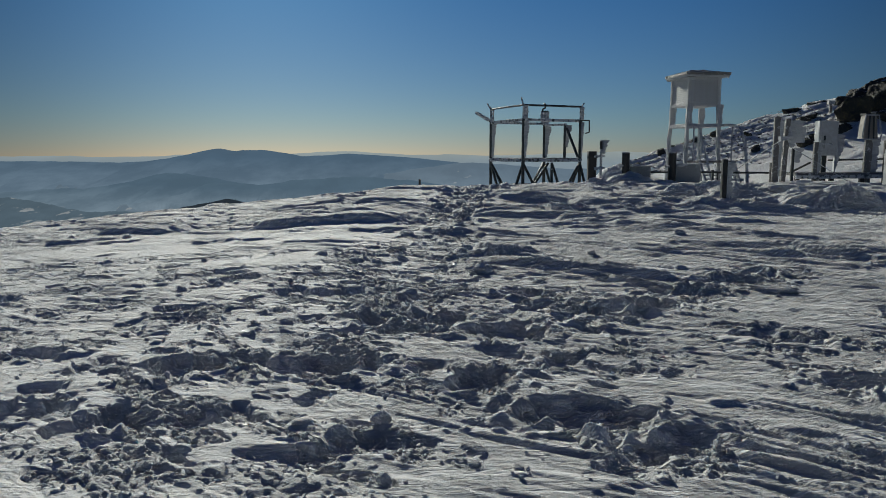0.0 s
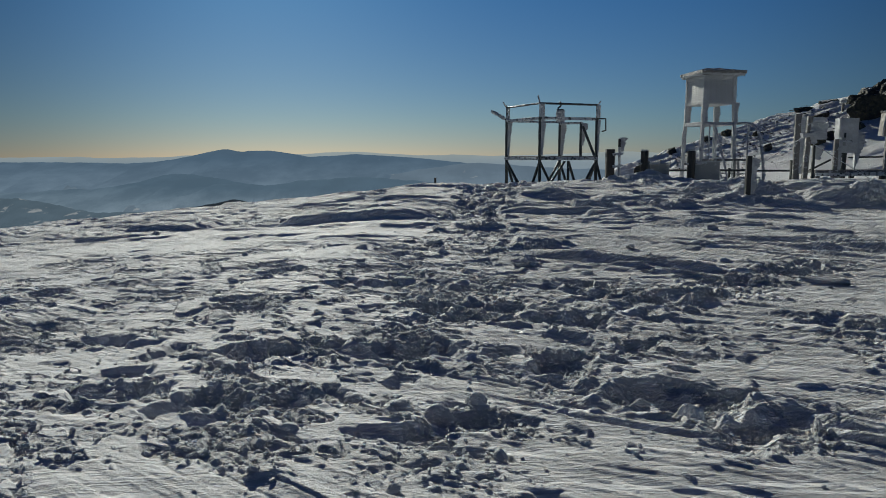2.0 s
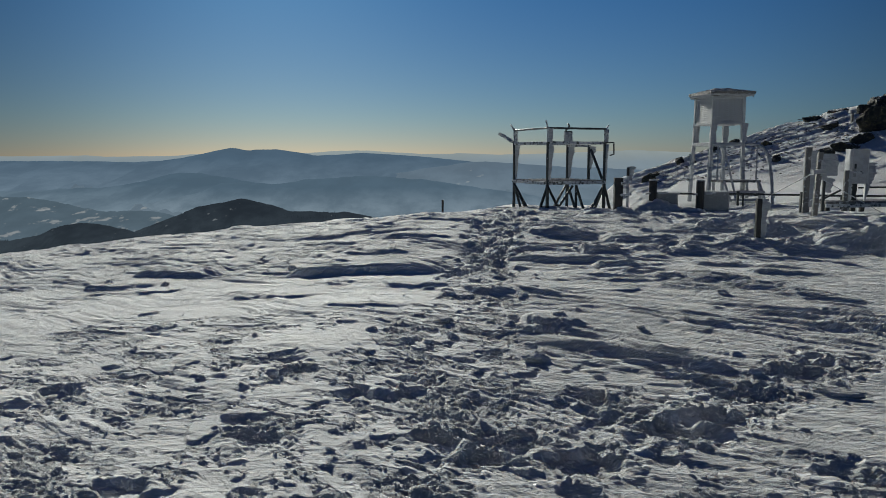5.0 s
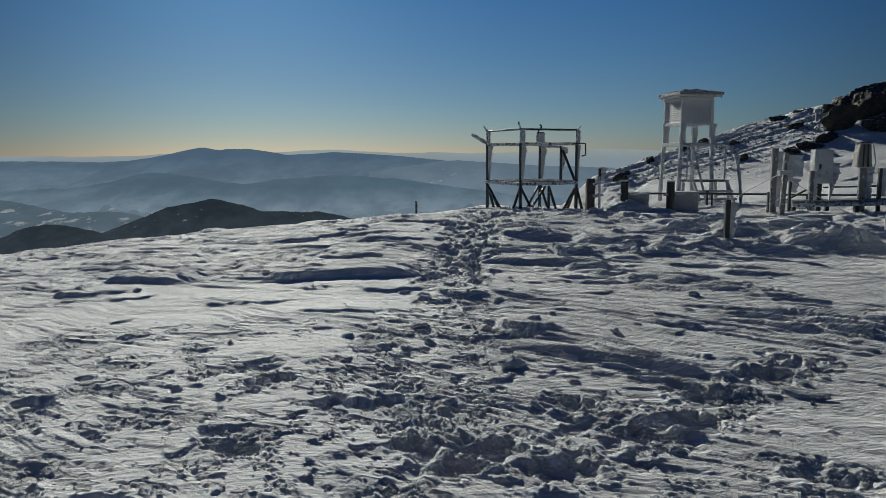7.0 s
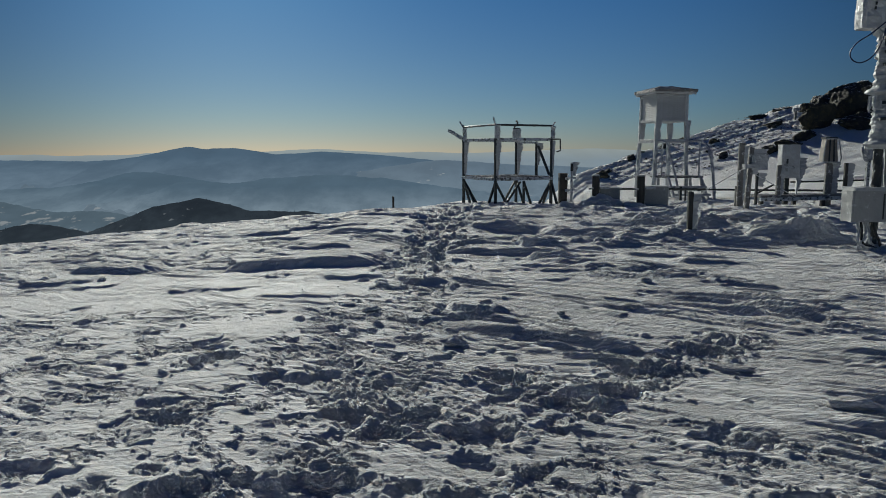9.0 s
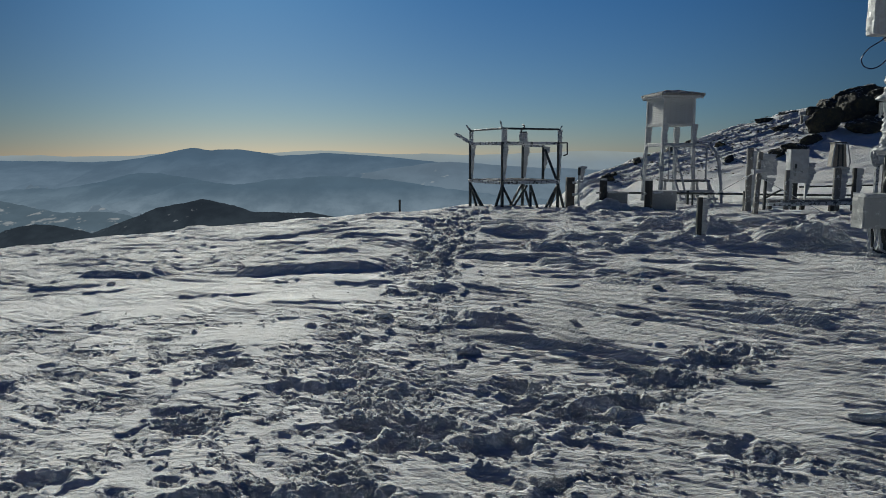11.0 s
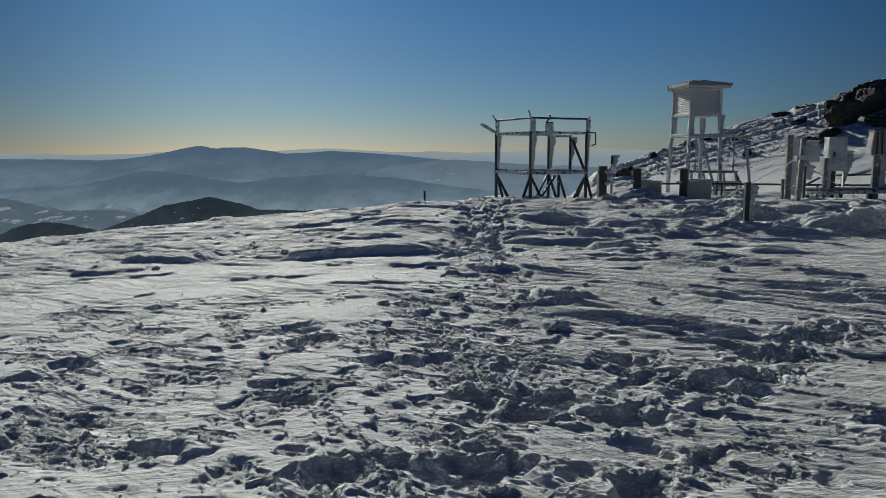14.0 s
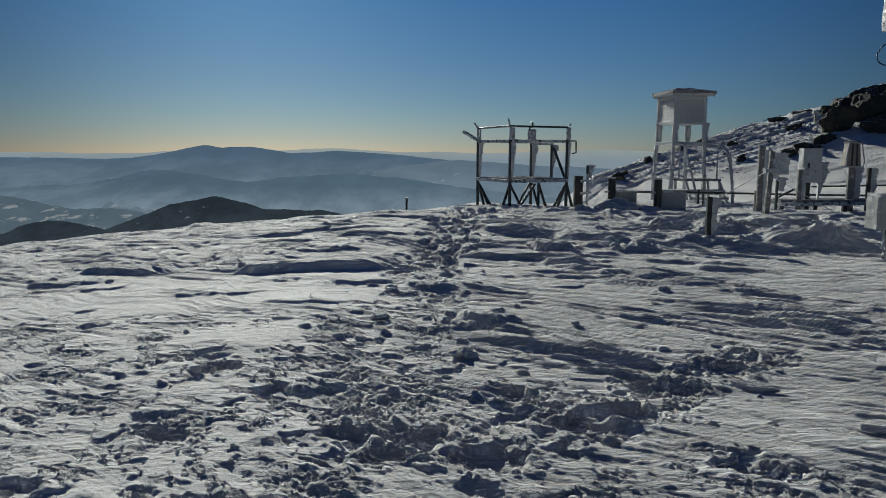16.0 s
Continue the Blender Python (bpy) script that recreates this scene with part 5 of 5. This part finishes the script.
def iced_globe():
    x, y = 8.02, 12.5
    base = on_snow(x, y)
    t = thing("iced_gauge", pose(x, y, base), "gauge on a pole buried in lumpy ice", "gauge")
    part("pole", rough(beam(bmesh.new(), (0, 0, -0.3), (0, 0, 1.1 - base), 0.06, 0.06), 0.08, 0.008), FROSTED_STEEL, t)
    bm = bmesh.new()
    bmesh.ops.create_icosphere(bm, subdivisions=3, radius=0.14)
    for v in bm.verts:
        v.co = Vector((v.co.x * 0.85, v.co.y * 0.85, v.co.z * 1.35 + 1.22 - base)) + v.co * 0.25 * noise.noise(v.co * 25)
    part("head", bm, RIME, t)


iced_globe()


# ---------------------------------------------------------------- the near mast
def mast():
    x, y = 5.31, 8.05
    base = on_snow(x, y)
    t = thing("instrument_mast", pose(x, y, base), "mast thick with rime carrying a grey cabinet and cables", "mast")
    pts = along([(0, 0, -0.3), (0, 0, 3.3 - base)], 0.045)
    bm = bmesh.new()
    tube(bm, pts, 0.05, 12, 0.25)
    pole = part("pole", bm, DARK_STEEL, t)
    # layered rime from the lower collar upwards, dripping and knobbly; the pole below it is bare
    bm = bmesh.new()
    rings = []
    rnd = random.Random(3)
    for p in along([(0, 0, 1.24 - base), (0, 0, 3.28 - base)], 0.011):
        z = p.z + base
        collar = 0.075 * max(0.0, 1 - ((z - 1.88) / 0.05) ** 2) + 0.07 * max(0.0, 1 - ((z - 1.29) / 0.045) ** 2)
        layer = (z * 17 + 0.8 * noise.noise(Vector((z * 6, 7, 0)))) % 1.0
        ring = []
        for k in range(26):
            turn = 2 * math.pi * k / 26
            c, d = math.cos(turn), math.sin(turn)
            lump_r = 0.030 * noise.noise(Vector((c * 2.2, d * 2.2, z * 7))) + 0.022 * noise.noise(Vector((c * 5, d * 5, z * 24))) + 0.012 * noise.noise(Vector((c * 9, d * 9, z * 60)))
            r = 0.082 + collar + 0.020 * layer + lump_r
            ring.append(bm.verts.new((c * r, d * r, p.z - 0.02 * layer)))
        rings.append(ring)
    for lo, hi in zip(rings, rings[1:]):
        for k in range(26):
            bm.faces.new((lo[k], lo[(k + 1) % 26], hi[(k + 1) % 26], hi[k]))
    bm.faces.new(rings[0][::-1])
    bm.faces.new(rings[-1])
    part("rime", bm, RIME, pole, "knobbly layered sleeve of white rime", True)
    for k, (x0, z) in enumerate(((-0.085, 2.46), (-0.06, 2.30), (-0.07, 2.16), (-0.075, 1.74), (-0.08, 1.56))):
        part("clamp", rough(beam(bmesh.new(), (x0, -0.09, z - base), (x0 + 0.12, -0.10, z - base + 0.01), 0.05, 0.032), 0.05, 0.006, 20, k), DARK_STEEL, pole, "dark clamp showing through the rime")
    part("conduit", tube(bmesh.new(), along([(0.11, -0.03, 0.5 - base), (0.10, -0.02, 1.3 - base)], 0.05), 0.035, 10, 0.2, 5), GREY_BOX, t, "grey frosted conduit")
    for k in range(14):                 # icicles under the collar
        a = k * 0.45
        part("icicle", tube(bmesh.new(), [(math.cos(a) * 0.13, math.sin(a) * 0.13, 1.82 - base), (math.cos(a) * 0.13, math.sin(a) * 0.13, 1.74 - base - 0.09 * rnd.random())], 0.009 + 0.006 * rnd.random(), 6), RIME, pole)
    cab = part("cabinet", rough(block(bmesh.new(), (-0.37, -0.19, 0.41 - base), (0.32, 0.06, 0.76 - base), 0.02), 0.07, 0.007, 12), GREY_BOX, t, "grey frosted cabinet")
    part("lid", rough(block(bmesh.new(), (-0.35, -0.215, 0.76 - base), (0.34, 0.08, 0.80 - base), 0.015), 0.05, 0.014, 14), RIME, cab, "lid under ice")
    part("door_seam", block(bmesh.new(), (-0.025, -0.20, 0.44 - base), (-0.01, -0.190, 0.73 - base), 0.002), DARK_STEEL, cab)
    for k in range(6):
        part("vent_slat", rough(beam(bmesh.new(), (0.03, -0.198, 0.47 - base + k * 0.045), (0.28, -0.198, 0.47 - base + k * 0.045), 0.02, 0.012), 0.06, 0.003), GREY_BOX, cab)
    top = part("upper_box", rough(block(bmesh.new(), (-0.35, -0.12, 2.55 - base), (-0.02, 0.08, 3.05 - base), 0.03), 0.06, 0.012, 11), WHITE_PAINT, t, "white iced box")
    for k in range(3):
        part("marking", block(bmesh.new(), (-0.245 + 0.008 * k, -0.137, 2.74 - base + k * 0.05), (-0.225 + 0.008 * k, -0.125, 2.775 - base + k * 0.05), 0.002), BLACK_RUBBER, top)
    part("bracket", rough(tube(bmesh.new(), along([(-0.1, 0.0, 2.5 - base), (0.0, 0.0, 2.62 - base)], 0.03), 0.09, 10, 0.3), 0.05, 0.01), RIME, t)
    # cable loop hanging in the air
    loop = [(-0.09, -0.12, 2.62 - base), (-0.28, -0.16, 2.48 - base), (-0.43, -0.18, 2.39 - base), (-0.50, -0.18, 2.31 - base), (-0.515, -0.18, 2.25 - base), (-0.48, -0.18, 2.19 - base), (-0.40, -0.18, 2.165 - base), (-0.30, -0.17, 2.20 - base), (-0.21, -0.15, 2.28 - base), (-0.14, -0.12, 2.38 - base), (-0.09, -0.10, 2.50 - base), (-0.07, -0.08, 2.62 - base)]
    part("cable_loop", tube(bmesh.new(), flowing(loop), 0.007, 7), BLUE_CABLE, t, "dark blue looped cable")
    part("cable", tube(bmesh.new(), along([(-0.08, -0.1, 2.5 - base), (-0.09, -0.13, 2.36 - base), (-0.04, -0.14, 2.28 - base), (0.02, -0.12, 2.24 - base)], 0.03), 0.008, 6), BLACK_RUBBER, t)
    # cables and feet below the cabinet
    for k, (x0, x1, sag) in enumerate(((-0.24, -0.02, -0.06), (-0.20, 0.03, -0.04), (-0.12, 0.05, 0.0), (-0.05, 0.02, 0.05), (-0.16, -0.22, -0.10))):
        q = [(x0, -0.08, 0.42 - base), (x0 + 0.01, -0.1, 0.30 - base), (x0 * 0.7 + sag, -0.12, 0.16 - base), (x1, -0.1, 0.05), (x1 + 0.02, -0.08, -0.1)]
        part("cable", tube(bmesh.new(), flowing(q), 0.015, 8, 0.35, k), BLACK_RUBBER if k % 2 else RIME, t)
    for dx, dy in ((-0.16, -0.12), (0.17, -0.1), (0.0, 0.2)):
        part("foot", rough(beam(bmesh.new(), (0, 0, 0.22), (dx, dy, -0.1), 0.05, 0.05), 0.06, 0.012), FROSTED_STEEL, t)
    part("foot_ice", rough(block(bmesh.new(), (-0.13, -0.12, -0.1), (0.16, 0.12, 0.10), 0.03), 0.05, 0.03, 14), RIME, t, "ice round the mast's foot")


mast()

# a small white marker beside the outcrop
wm = thing("white_marker", pose(18.6, 35.2, on_snow(18.6, 35.2)), "small white capped marker beside the dark rocks", "marker")
part("post", rough(beam(bmesh.new(), (0, 0, -0.2), (0, 0, 0.42), 0.10, 0.10), 0.1, 0.01), GREY_WOOD, wm)
part("cap", rough(block(bmesh.new(), (-0.14, -0.12, 0.40), (0.14, 0.12, 0.56), 0.03), 0.06, 0.02), WHITE_PAINT, wm, "white cap")


# ---------------------------------------------------------------- single blocks of snow lying on the crust
def snow_block(x, y, size, seed, turn, label="lump of packed snow lying on the crust"):
    bm = rock_mesh(size, seed, 12, 3, (0.55, 0.9))
    ob = snow_surface(part("snow_block", bm, SNOW, None))
    ob.matrix_basis = pose(x, y, on_snow(x, y) + size[2] * 0.35, 0, 0, turn)
    tagged(ob, label, "snow block", "lumps of snow")


for k, (x, y, a, b, c) in enumerate([(0.24, 4.10, 0.085, 0.06, 0.050), (0.30, 4.75, 0.10, 0.06, 0.05), (-1.15, 3.92, 0.06, 0.05, 0.055), (-0.13, 1.72, 0.030, 0.028, 0.028), (-0.30, 5.1, 0.08, 0.07, 0.05),
                                     (1.05, 4.9, 0.05, 0.03, 0.025), (0.5, 2.05, 0.055, 0.02, 0.016), (-2.1, 8.3, 0.07, 0.05, 0.04), (-3.3, 7.6, 0.06, 0.04, 0.04), (-4.2, 8.2, 0.09, 0.05, 0.04),
                                     (2.05, 6.1, 0.05, 0.04, 0.03), (2.3, 8.7, 0.10, 0.06, 0.05), (1.3, 9.0, 0.09, 0.05, 0.05)]):
    snow_block(x, y, (a, b, c), 70 + k, k * 53)
snow_block(1.66, 3.55, (0.15, 0.05, 0.035), 91, -28, "long wind-cut slab of snow on the crust")
snow_block(1.97, 2.95, (0.13, 0.05, 0.038), 92, -24, "dark-sided wedge of snow with a hollow")
